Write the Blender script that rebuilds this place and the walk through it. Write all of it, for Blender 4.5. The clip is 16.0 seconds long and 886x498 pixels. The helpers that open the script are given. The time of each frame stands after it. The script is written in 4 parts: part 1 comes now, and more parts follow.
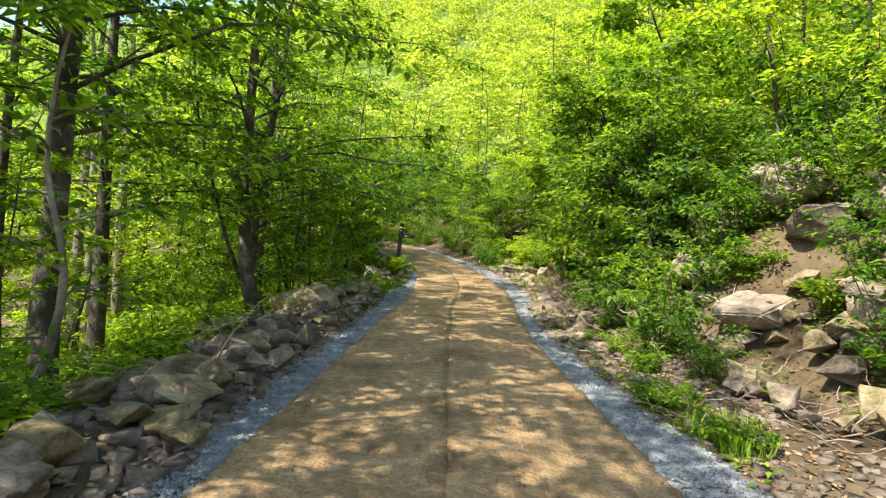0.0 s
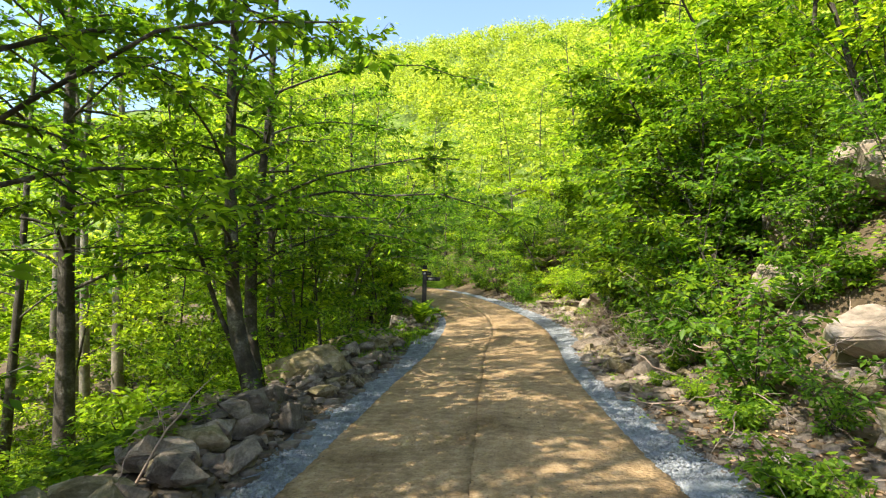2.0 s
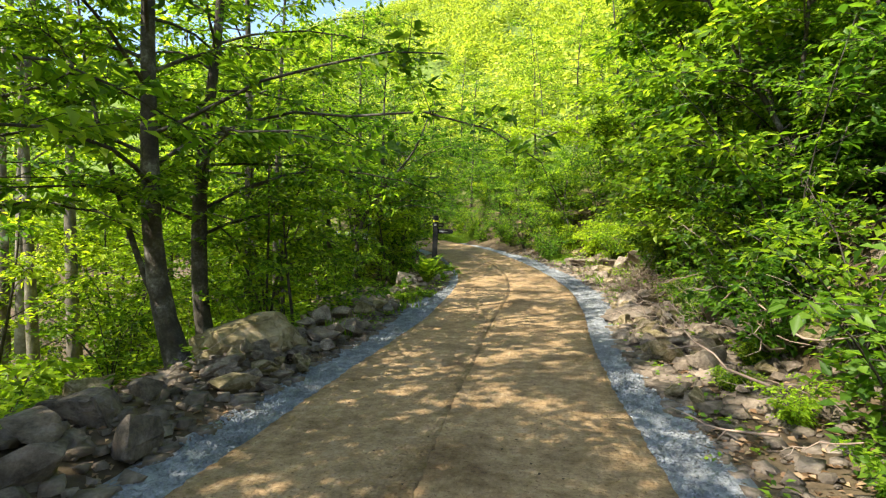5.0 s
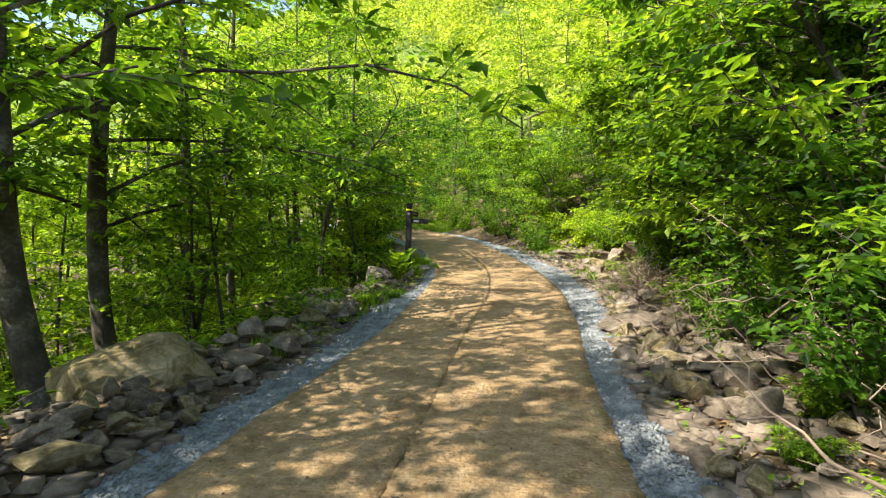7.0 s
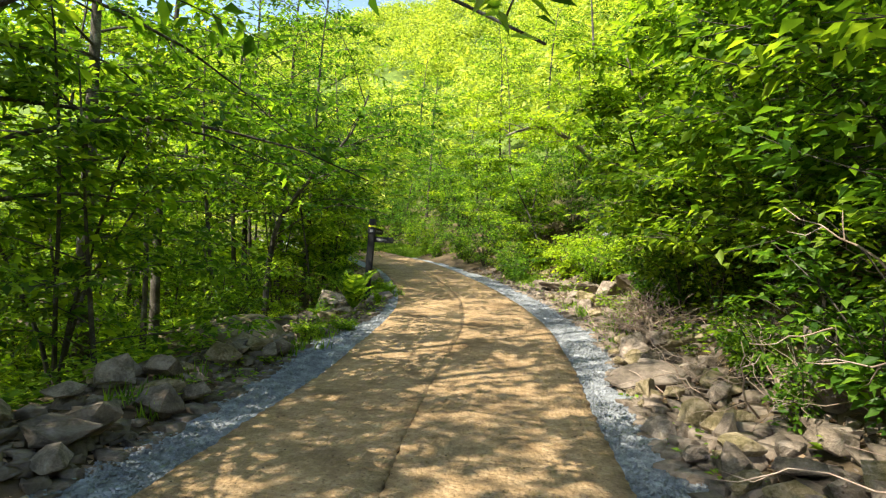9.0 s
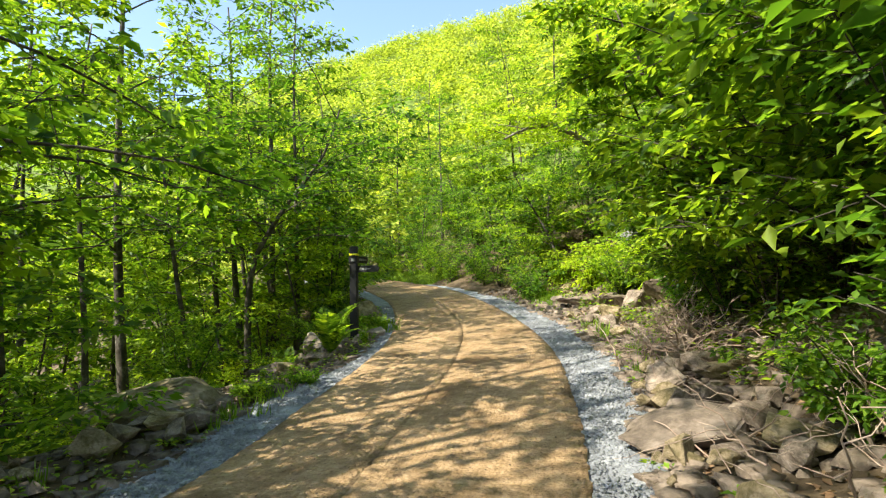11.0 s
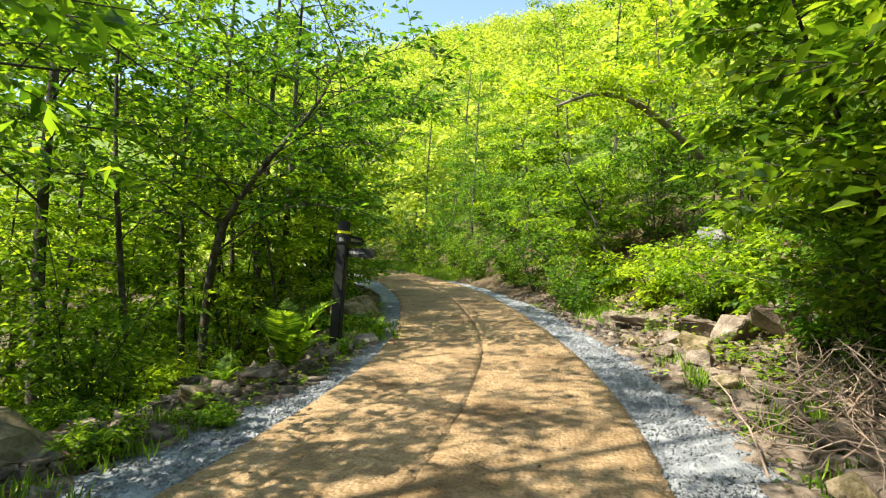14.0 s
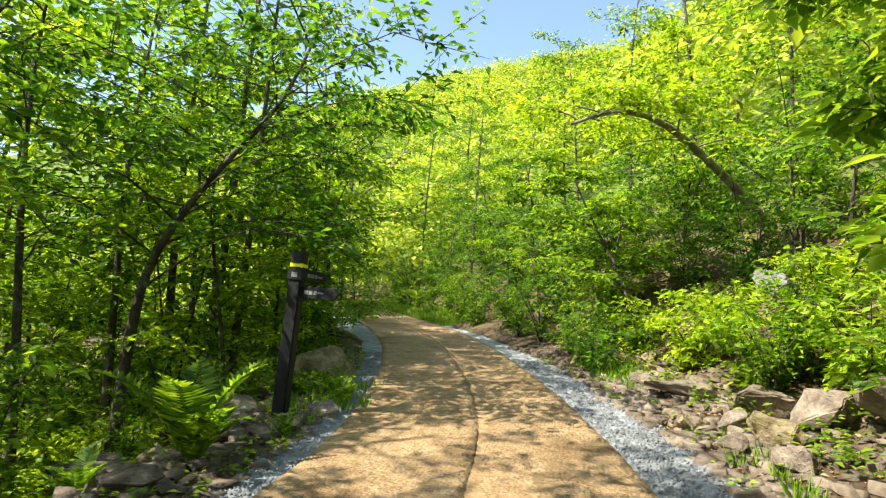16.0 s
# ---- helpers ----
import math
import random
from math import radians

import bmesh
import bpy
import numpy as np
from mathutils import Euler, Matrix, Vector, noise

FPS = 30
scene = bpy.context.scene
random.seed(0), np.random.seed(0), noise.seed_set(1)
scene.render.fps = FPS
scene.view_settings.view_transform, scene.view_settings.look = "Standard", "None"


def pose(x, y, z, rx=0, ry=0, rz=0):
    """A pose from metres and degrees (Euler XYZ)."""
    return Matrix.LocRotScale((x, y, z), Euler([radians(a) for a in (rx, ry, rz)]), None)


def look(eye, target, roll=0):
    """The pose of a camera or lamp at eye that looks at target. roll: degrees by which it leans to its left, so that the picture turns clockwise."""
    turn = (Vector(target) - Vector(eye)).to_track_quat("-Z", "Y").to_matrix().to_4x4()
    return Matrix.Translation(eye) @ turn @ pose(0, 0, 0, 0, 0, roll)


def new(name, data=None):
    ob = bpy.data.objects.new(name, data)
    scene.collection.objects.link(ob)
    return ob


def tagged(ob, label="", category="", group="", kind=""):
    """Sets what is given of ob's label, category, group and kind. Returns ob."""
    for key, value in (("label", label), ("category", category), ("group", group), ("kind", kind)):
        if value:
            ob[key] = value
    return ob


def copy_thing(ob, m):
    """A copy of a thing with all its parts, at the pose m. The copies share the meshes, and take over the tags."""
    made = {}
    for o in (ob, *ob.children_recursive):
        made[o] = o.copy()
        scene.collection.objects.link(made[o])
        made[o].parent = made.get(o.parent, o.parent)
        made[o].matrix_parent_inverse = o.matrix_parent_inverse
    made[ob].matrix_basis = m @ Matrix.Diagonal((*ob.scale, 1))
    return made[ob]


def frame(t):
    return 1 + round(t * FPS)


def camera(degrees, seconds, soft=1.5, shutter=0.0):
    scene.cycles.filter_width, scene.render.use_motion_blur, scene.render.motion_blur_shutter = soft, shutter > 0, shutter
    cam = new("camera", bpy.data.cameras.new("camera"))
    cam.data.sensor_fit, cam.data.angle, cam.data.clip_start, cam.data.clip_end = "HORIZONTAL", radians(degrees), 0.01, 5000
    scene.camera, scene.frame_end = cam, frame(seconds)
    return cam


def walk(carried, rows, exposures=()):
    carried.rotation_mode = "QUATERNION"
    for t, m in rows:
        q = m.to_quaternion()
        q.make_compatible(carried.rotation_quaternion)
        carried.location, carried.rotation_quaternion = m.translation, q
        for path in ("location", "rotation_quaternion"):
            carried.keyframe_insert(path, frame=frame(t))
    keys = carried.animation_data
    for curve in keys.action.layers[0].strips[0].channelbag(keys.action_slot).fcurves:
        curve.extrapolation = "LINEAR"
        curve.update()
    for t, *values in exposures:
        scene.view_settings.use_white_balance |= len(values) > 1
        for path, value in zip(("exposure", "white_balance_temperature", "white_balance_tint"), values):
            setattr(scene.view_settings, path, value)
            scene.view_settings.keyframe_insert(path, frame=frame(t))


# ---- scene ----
# ---- camera ----
cam = camera(78.5, 16.0, soft=1.25)
PATH = [
    (0, (0.000, -0.000, 1.566), (-0.154, 1.994, 1.552), 4.00),
    (0.5, (0.138, 0.424, 1.578), (-0.026, 2.417, 1.574), 1.46),
    (1, (0.136, 0.849, 1.549), (-0.099, 2.835, 1.593), 0.20),
    (1.5, (0.117, 1.296, 1.541), (-0.157, 3.274, 1.655), 0.03),
    (2, (0.135, 1.739, 1.535), (-0.148, 3.714, 1.673), -1.60),
    (2.5, (0.107, 2.187, 1.505), (-0.197, 4.162, 1.596), -0.03),
    (3, (0.158, 2.632, 1.479), (-0.140, 4.609, 1.527), -0.22),
    (3.5, (0.250, 3.039, 1.474), (-0.058, 5.015, 1.491), 0.09),
    (4, (0.306, 3.479, 1.443), (-0.039, 5.449, 1.500), 0.14),
    (4.2, (0.337, 3.661, 1.415), (-0.051, 5.622, 1.474), -0.96),
    (6.3, (0.509, 5.366, 1.573), (0.060, 7.308, 1.405), -0.27),
    (6.5, (0.482, 5.573, 1.569), (0.052, 7.524, 1.460), -0.30),
    (7, (0.445, 6.073, 1.549), (0.071, 8.037, 1.480), -0.94),
    (7.5, (0.325, 6.577, 1.501), (-0.029, 8.545, 1.498), -0.46),
    (8, (0.277, 7.102, 1.447), (0.018, 9.081, 1.323), 0.76),
    (8.5, (0.222, 7.588, 1.415), (-0.046, 9.568, 1.314), 1.09),
    (9, (0.170, 8.067, 1.398), (-0.100, 10.048, 1.435), 1.55),
    (9.2, (0.186, 8.255, 1.408), (-0.081, 10.236, 1.482), 1.30),
    (11.3, (0.834, 10.209, 1.348), (0.430, 12.168, 1.481), -4.55),
    (11.5, (0.836, 10.406, 1.338), (0.406, 12.359, 1.467), -3.67),
    (12, (0.774, 10.900, 1.357), (0.264, 12.834, 1.454), -1.41),
    (12.5, (0.628, 11.417, 1.365), (0.076, 13.338, 1.524), 0.22),
    (13, (0.577, 11.960, 1.371), (0.008, 13.877, 1.521), 0.17),
    (13.5, (0.440, 12.479, 1.360), (-0.114, 14.401, 1.488), 0.46),
    (14, (0.329, 12.896, 1.394), (-0.177, 14.831, 1.515), 0.77),
    (14.5, (0.226, 13.401, 1.439), (-0.235, 15.347, 1.570), 0.95),
    (15, (0.094, 13.880, 1.478), (-0.372, 15.824, 1.649), 0.68),
    (15.5, (0.041, 14.404, 1.491), (-0.424, 16.348, 1.684), 0.46),
    (16, (-0.003, 14.844, 1.528), (-0.514, 16.771, 1.799), 2.04),
]
walk(cam, [(t, look(eye, target, roll)) for t, eye, target, roll in PATH])

# ---- light ----
SUN_EL, SUN_AZ = radians(52), radians(230)  # azimuth clockwise from +y
world = bpy.data.worlds.new("sky")
scene.world = world
world.use_nodes = True
wn = world.node_tree.nodes
sky = wn.new("ShaderNodeTexSky")
sky.sky_type = 'NISHITA'
sky.sun_disc = False
sky.sun_elevation, sky.sun_rotation = SUN_EL, SUN_AZ
sky.air_density, sky.dust_density, sky.ozone_density = 1.0, 1.2, 1.0
wn["Background"].inputs["Strength"].default_value = 0.15
world.node_tree.links.new(sky.outputs[0], wn["Background"].inputs[0])
sun_dir = Vector((math.sin(SUN_AZ) * math.cos(SUN_EL), math.cos(SUN_AZ) * math.cos(SUN_EL), math.sin(SUN_EL)))
sun = new("sun", bpy.data.lights.new("sun", 'SUN'))
sun.data.energy, sun.data.angle, sun.data.color = 4.4, radians(0.55), (1.0, 0.93, 0.78)
sun.matrix_world = look(sun_dir * 80, (0, 0, 0))
scene.view_settings.exposure = 1.4


# ---- materials ----
def mat(name, rough=0.8):
    m = bpy.data.materials.new(name)
    m.use_nodes = True
    bsdf = m.node_tree.nodes["Principled BSDF"]
    bsdf.inputs["Roughness"].default_value = rough
    bsdf.inputs["Specular IOR Level"].default_value = 0.3
    return m, m.node_tree.nodes, m.node_tree.links, bsdf


def ramp(nodes, stops):
    r = nodes.new("ShaderNodeValToRGB")
    e = r.color_ramp.elements
    while len(e) < len(stops):
        e.new(0.5)
    for el, (p, c) in zip(e, stops):
        el.position, el.color = p, (*c, 1)
    return r


def noise_tex(nodes, links, scale, detail=4, coord="Object", rough=0.55):
    tc = nodes.new("ShaderNodeTexCoord")
    n = nodes.new("ShaderNodeTexNoise")
    n.inputs["Scale"].default_value, n.inputs["Detail"].default_value, n.inputs["Roughness"].default_value = scale, detail, rough
    links.new(tc.outputs[coord], n.inputs["Vector"])
    return n


def mix_rgb(nodes, links, kind, fac, a, b):
    m = nodes.new("ShaderNodeMix")
    m.data_type, m.blend_type = 'RGBA', kind
    for sock, val in ((m.inputs[0], fac), (m.inputs[6], a), (m.inputs[7], b)):
        if isinstance(val, (int, float)):
            sock.default_value = val
        elif isinstance(val, tuple):
            sock.default_value = (*val, 1)
        else:
            links.new(val, sock)
    return m.outputs[2]


def bump(nodes, links, bsdf, height, strength, dist):
    b = nodes.new("ShaderNodeBump")
    b.inputs["Strength"].default_value, b.inputs["Distance"].default_value = strength, dist
    links.new(height, b.inputs["Height"])
    links.new(b.outputs[0], bsdf.inputs["Normal"])


def speckled(name, stops, scale, fine, bump_s=0.5, bump_d=0.02, rough=0.9, object_tint=0.0):
    """Rough natural surface: broad stains, fine grain, relief."""
    m, n, l, b = mat(name, rough)
    big = noise_tex(n, l, scale)
    small = noise_tex(n, l, fine, 6, rough=0.7)
    r = ramp(n, stops)
    add = n.new("ShaderNodeMath")
    add.operation = 'MULTIPLY_ADD'
    l.new(small.outputs[0], add.inputs[0])
    add.inputs[1].default_value = 0.6
    l.new(big.outputs[0], add.inputs[2])
    sub = n.new("ShaderNodeMath")
    sub.operation = 'SUBTRACT'
    l.new(add.outputs[0], sub.inputs[0])
    sub.inputs[1].default_value = 0.3
    l.new(sub.outputs[0], r.inputs[0])
    col = r.outputs[0]
    if object_tint:
        info = n.new("ShaderNodeObjectInfo")
        rr = ramp(n, [(0, (1 - object_tint,) * 3), (0.5, (1, 0.97, 0.92)), (1, (1 + object_tint,) * 3)])
        l.new(info.outputs["Random"], rr.inputs[0])
        col = mix_rgb(n, l, 'MULTIPLY', 1.0, col, rr.outputs[0])
    l.new(col, b.inputs["Base Color"])
    bump(n, l, b, add.outputs[0], bump_s, bump_d)
    return m


def leaf_mat(name, dark, mid, light, trans=0.45, gloss=0.25):
    """Thin leaf: reflects and lets light through, each leaf and each plant a little different."""
    m = bpy.data.materials.new(name)
    m.use_nodes = True
    n, l = m.node_tree.nodes, m.node_tree.links
    b = n["Principled BSDF"]
    b.inputs["Roughness"].default_value = 0.45
    b.inputs["Specular IOR Level"].default_value = gloss
    geo = n.new("ShaderNodeNewGeometry")
    r = ramp(n, [(0.0, dark), (0.45, mid), (0.85, light), (1.0, tuple(c * 1.15 for c in light))])
    l.new(geo.outputs["Random Per Island"], r.inputs[0])
    info = n.new("ShaderNodeObjectInfo")
    r2 = ramp(n, [(0, (0.8, 0.88, 0.8)), (0.5, (1, 1, 1)), (1, (1.18, 1.08, 0.95))])
    l.new(info.outputs["Random"], r2.inputs[0])
    col = mix_rgb(n, l, 'MULTIPLY', 1.0, r.outputs[0], r2.outputs[0])
    l.new(col, b.inputs["Base Color"])
    tl = n.new("ShaderNodeBsdfTranslucent")
    warm = mix_rgb(n, l, 'MULTIPLY', 1.0, col, (1.5, 1.45, 0.55))
    l.new(warm, tl.inputs[0])
    mx = n.new("ShaderNodeMixShader")
    mx.inputs[0].default_value = trans
    l.new(b.outputs[0], mx.inputs[1])
    l.new(tl.outputs[0], mx.inputs[2])
    l.new(mx.outputs[0], n["Material Output"].inputs[0])
    return m


M_LEAF = leaf_mat("leaf_green", (0.042, 0.098, 0.011), (0.120, 0.232, 0.019), (0.275, 0.400, 0.036), 0.62)
# Deeper leaf, also set where foliage should look shaded.
M_LEAF_DARK = leaf_mat("leaf_deep_green", (0.032, 0.085, 0.012), (0.080, 0.180, 0.020), (0.180, 0.315, 0.034), 0.6)
# Lighter leaf, also set where foliage should look sunlit.
M_LEAF_YELLOW = leaf_mat("leaf_yellow_green", (0.115, 0.205, 0.012), (0.240, 0.375, 0.022), (0.410, 0.535, 0.04), 0.57)
M_LEAF_HILL = leaf_mat("leaf_hillside", (0.13, 0.20, 0.03), (0.27, 0.37, 0.055), (0.46, 0.55, 0.10), 0.4, 0.1)
M_LEAF_DEAD = leaf_mat("dead_leaf", (0.09, 0.05, 0.025), (0.22, 0.13, 0.075), (0.38, 0.26, 0.16), 0.1, 0.1)
M_GRASS = leaf_mat("grass_blade", (0.07, 0.14, 0.010), (0.15, 0.27, 0.02), (0.30, 0.42, 0.04), 0.4)
M_BARK = speckled("bark", [(0.2, (0.022, 0.018, 0.013)), (0.5, (0.065, 0.055, 0.041)), (0.62, (0.12, 0.105, 0.085)), (0.8, (0.33, 0.31, 0.27))], 3.0, 22, 0.9, 0.03, 0.95)
M_PALE_BARK = speckled("pale_bark", [(0.2, (0.06, 0.05, 0.04)), (0.5, (0.18, 0.155, 0.12)), (0.8, (0.42, 0.38, 0.32))], 2.0, 18, 0.8, 0.02, 0.95)
M_TWIG = speckled("dry_twig", [(0.2, (0.13, 0.088, 0.06)), (0.5, (0.30, 0.215, 0.16)), (0.8, (0.48, 0.38, 0.30))], 2.0, 20, 0.4, 0.01)
M_ROCK = speckled("granite", [(0.15, (0.05, 0.040, 0.030)), (0.40, (0.155, 0.124, 0.094)), (0.58, (0.28, 0.225, 0.175)), (0.85, (0.47, 0.40, 0.33))], 2.2, 16, 0.9, 0.06, 0.92, 0.3)
M_ROCK_MOSS = speckled("mossy_granite", [(0.2, (0.07, 0.062, 0.025)), (0.45, (0.21, 0.17, 0.085)), (0.62, (0.37, 0.295, 0.185)), (0.85, (0.54, 0.45, 0.32))], 2.5, 14, 1.0, 0.06, 0.95, 0.2)
M_ROCK_PALE = speckled("pale_rock", [(0.2, (0.11, 0.108, 0.10)), (0.5, (0.2, 0.197, 0.187)), (0.8, (0.32, 0.315, 0.3))], 2, 15, 0.9, 0.06)
M_GRAVEL = speckled("crushed_stone", [(0.2, (0.11, 0.118, 0.123)), (0.5, (0.23, 0.243, 0.254)), (0.8, (0.44, 0.45, 0.46))], 6, 60, 0.9, 0.02, 0.85)
M_SOIL = speckled("forest_soil", [(0.2, (0.028, 0.02, 0.011)), (0.42, (0.075, 0.053, 0.029)), (0.6, (0.125, 0.09, 0.053)), (0.8, (0.20, 0.148, 0.093))], 0.7, 9, 0.9, 0.06, 1.0)


def green_heights(m):
    """Ground cover takes over from bare soil up the hill."""
    n, l = m.node_tree.nodes, m.node_tree.links
    b = n["Principled BSDF"]
    brown = b.inputs["Base Color"].links[0].from_socket
    tc, sep, mr = n.new("ShaderNodeTexCoord"), n.new("ShaderNodeSeparateXYZ"), n.new("ShaderNodeMapRange")
    l.new(tc.outputs["Object"], sep.inputs[0])
    l.new(sep.outputs["Z"], mr.inputs["Value"])
    mr.inputs["From Min"].default_value, mr.inputs["From Max"].default_value = 2.5, 7.0
    mossy = noise_tex(n, l, 1.5, 5)
    r = ramp(n, [(0.3, (0.05, 0.075, 0.012)), (0.6, (0.13, 0.19, 0.025)), (0.8, (0.22, 0.27, 0.05))])
    l.new(mossy.outputs[0], r.inputs[0])
    l.new(mix_rgb(n, l, 'MIX', mr.outputs[0], brown, r.outputs[0]), b.inputs["Base Color"])


green_heights(M_SOIL)
M_POST = speckled("dark_post_paint", [(0.2, (0.006, 0.006, 0.006)), (0.6, (0.011, 0.011, 0.011)), (0.9, (0.026, 0.026, 0.025))], 4, 40, 0.3, 0.004, 0.6)


def coir():
    """Woven coconut fibre: knotted rows, tangled fibre, damp stains."""
    m, n, l, b = mat("coir", 0.95)
    tc = n.new("ShaderNodeTexCoord")
    vor = n.new("ShaderNodeTexVoronoi")
    vor.inputs["Scale"].default_value = 26
    vor.inputs["Randomness"].default_value = 0.75
    l.new(tc.outputs["Object"], vor.inputs["Vector"])
    fib = noise_tex(n, l, 90, 8, rough=0.8)
    stain = noise_tex(n, l, 1.1, 5, rough=0.65)
    tone = noise_tex(n, l, 9, 5, rough=0.7)
    r = ramp(n, [(0.25, (0.20, 0.128, 0.058)), (0.5, (0.35, 0.24, 0.128)), (0.75, (0.50, 0.37, 0.222))])
    l.new(tone.outputs[0], r.inputs[0])
    r2 = ramp(n, [(0.30, (0.5, 0.45, 0.38)), (0.5, (0.95, 0.94, 0.92)), (0.75, (1.15, 1.13, 1.1))])
    l.new(stain.outputs[0], r2.inputs[0])
    r3 = ramp(n, [(0.0, (1.05, 1.05, 1.05)), (0.55, (0.95, 0.93, 0.9)), (0.9, (0.55, 0.48, 0.4))])
    l.new(vor.outputs["Distance"], r3.inputs[0])
    c = mix_rgb(n, l, 'MULTIPLY', 1.0, r.outputs[0], r2.outputs[0])
    c = mix_rgb(n, l, 'MULTIPLY', 0.4, c, r3.outputs[0])
    speck = noise_tex(n, l, 34, 3, rough=0.6)
    r5 = ramp(n, [(0.58, (1, 1, 1)), (0.68, (0.42, 0.36, 0.3))])
    l.new(speck.outputs[0], r5.inputs[0])
    c = mix_rgb(n, l, 'MULTIPLY', 0.8, c, r5.outputs[0])
    r4 = ramp(n, [(0.3, (0.7, 0.66, 0.6)), (0.6, (1.1, 1.1, 1.1))])
    l.new(fib.outputs[0], r4.inputs[0])
    c = mix_rgb(n, l, 'MULTIPLY', 0.7, c, r4.outputs[0])
    l.new(c, b.inputs["Base Color"])
    h = n.new("ShaderNodeMath")
    h.operation = 'MULTIPLY_ADD'
    l.new(fib.outputs[0], h.inputs[0])
    h.inputs[1].default_value = 0.5
    inv = n.new("ShaderNodeMath")
    inv.operation = 'SUBTRACT'
    inv.inputs[0].default_value = 1.0
    l.new(vor.outputs["Distance"], inv.inputs[1])
    l.new(inv.outputs[0], h.inputs[2])
    bump(n, l, b, h.outputs[0], 0.65, 0.03)
    return m


M_COIR = coir()
M_YELLOW, _n, _l, _b = mat("yellow_band", 0.5)
_b.inputs["Base Color"].default_value = (0.75, 0.72, 0.02, 1)
M_WHITE, _n, _l, _b = mat("white_lettering", 0.6)
_b.inputs["Base Color"].default_value = (0.22, 0.225, 0.22, 1)


# ---- mesh helpers ----
def mesh_from(name, verts, faces, material, smooth=True):
    me = bpy.data.meshes.new(name)
    me.from_pydata([tuple(v) for v in verts], [], faces)
    me.materials.append(material)
    if smooth:
        me.polygons.foreach_set("use_smooth", [True] * len(me.polygons))
    me.update()
    return me


def tri_mesh(name, verts, tris, material, smooth=False):
    """Large triangle meshes from numpy arrays."""
    me = bpy.data.meshes.new(name)
    nv, nt = len(verts), len(tris)
    me.vertices.add(nv)
    me.vertices.foreach_set("co", np.asarray(verts, np.float32).ravel())
    me.loops.add(nt * 3)
    me.loops.foreach_set("vertex_index", np.asarray(tris, np.int32).ravel())
    me.polygons.add(nt)
    me.polygons.foreach_set("loop_start", np.arange(0, nt * 3, 3, dtype=np.int32))
    if smooth:
        me.polygons.foreach_set("use_smooth", np.ones(nt, dtype=bool))
    me.materials.append(material)
    me.update(calc_edges=True)
    return me


def part(name, me, parent, label=""):
    ob = new(name, me)
    ob.parent = parent
    if label:
        tagged(ob, label)
    return ob


def tube(pts, radii, sides=7, rng=None, rough=0.0):
    """A bent tapered tube. Returns vertices and faces."""
    pts = np.asarray(pts, float)
    tan = np.gradient(pts, axis=0)
    tan /= np.linalg.norm(tan, axis=1)[:, None] + 1e-9
    ref = np.array([0.31, 0.17, 0.93]) if abs(tan[0][2]) < 0.8 else np.array([1.0, 0.05, 0.1])
    verts, faces = [], []
    a = np.arange(sides) / sides * 2 * math.pi
    for i, (p, t, r) in enumerate(zip(pts, tan, radii)):
        s = np.cross(t, ref)
        s /= np.linalg.norm(s)
        u = np.cross(s, t)
        rr = r * (1 + (rng.normal(0, rough, sides) if rough else 0))
        verts += list(p + (np.cos(a) * rr)[:, None] * s + (np.sin(a) * rr)[:, None] * u)
        if i:
            o = (i - 1) * sides
            faces += [(o + k, o + (k + 1) % sides, o + sides + (k + 1) % sides, o + sides + k) for k in range(sides)]
    faces.append(tuple(range(len(verts) - sides, len(verts))))
    return verts, faces


def joined(pieces):
    verts, faces = [], []
    for v, f in pieces:
        o = len(verts)
        verts += list(v)
        faces += [tuple(i + o for i in q) for q in f]
    return verts, faces


def leaves(base, along, normal, length, width):
    """Folded pointed leaves: base points, directions, upper sides. Returns vertices and triangles."""
    along = along / (np.linalg.norm(along, axis=1)[:, None] + 1e-9)
    side = np.cross(along, normal)
    side /= np.linalg.norm(side, axis=1)[:, None] + 1e-9
    up = np.cross(side, along)
    length, width = length[:, None], width[:, None]
    mid = base + along * length * 0.45
    v = np.stack([base, mid + side * width * 0.5 + up * width * 0.18, base + along * length - up * length * 0.12,
                  mid - side * width * 0.5 + up * width * 0.18], 1).reshape(-1, 3)
    k = np.arange(len(base))[:, None] * 4
    tris = np.concatenate([k + [0, 1, 2], k + [0, 2, 3]], 1).reshape(-1, 3)
    return v, tris


def unit(v):
    return v / (np.linalg.norm(v, axis=-1, keepdims=True) + 1e-9)


# ---- the lie of the land ----
PY = [-30, -4, 0, 3, 6, 9, 12, 15, 18, 20, 22, 24, 26, 28, 31, 35, 40, 50, 70]
PL = [-0.9, -1.45, -1.55, -1.62, -1.73, -1.87, -1.97, -2.06, -2.2, -2.42, -2.88, -3.5, -4.2, -5.05, -6.6, -8.75, -11.8, -19, -36]
PR = [2.3, 1.75, 1.6, 1.48, 1.2, 0.98, 0.88, 0.92, 0.74, 0.38, -0.18, -0.8, -1.5, -2.25, -3.65, -6.1, -9.3, -16.4, -33]
GY = [-30, 0, 3, 5, 8, 12, 14, 15.5, 17, 19, 20.5, 24, 28, 70]
GL = [-1.3, -1.78, -1.88, -2.05, -2.3, -2.48, -2.65, -2.85, -2.68, -2.55, -2.85, -3.85, -5.4, -36.4]
QY = [-30, 0, 4, 6.5, 8, 10, 12, 14, 16, 17, 19, 21, 23, 25, 28, 31, 35, 70]
QR = [2.8, 2.3, 2.0, 1.62, 1.42, 1.45, 1.3, 1.35, 1.5, 1.58, 1.3, 0.85, 0.3, -0.45, -1.8, -3.25, -5.8, -32.7]


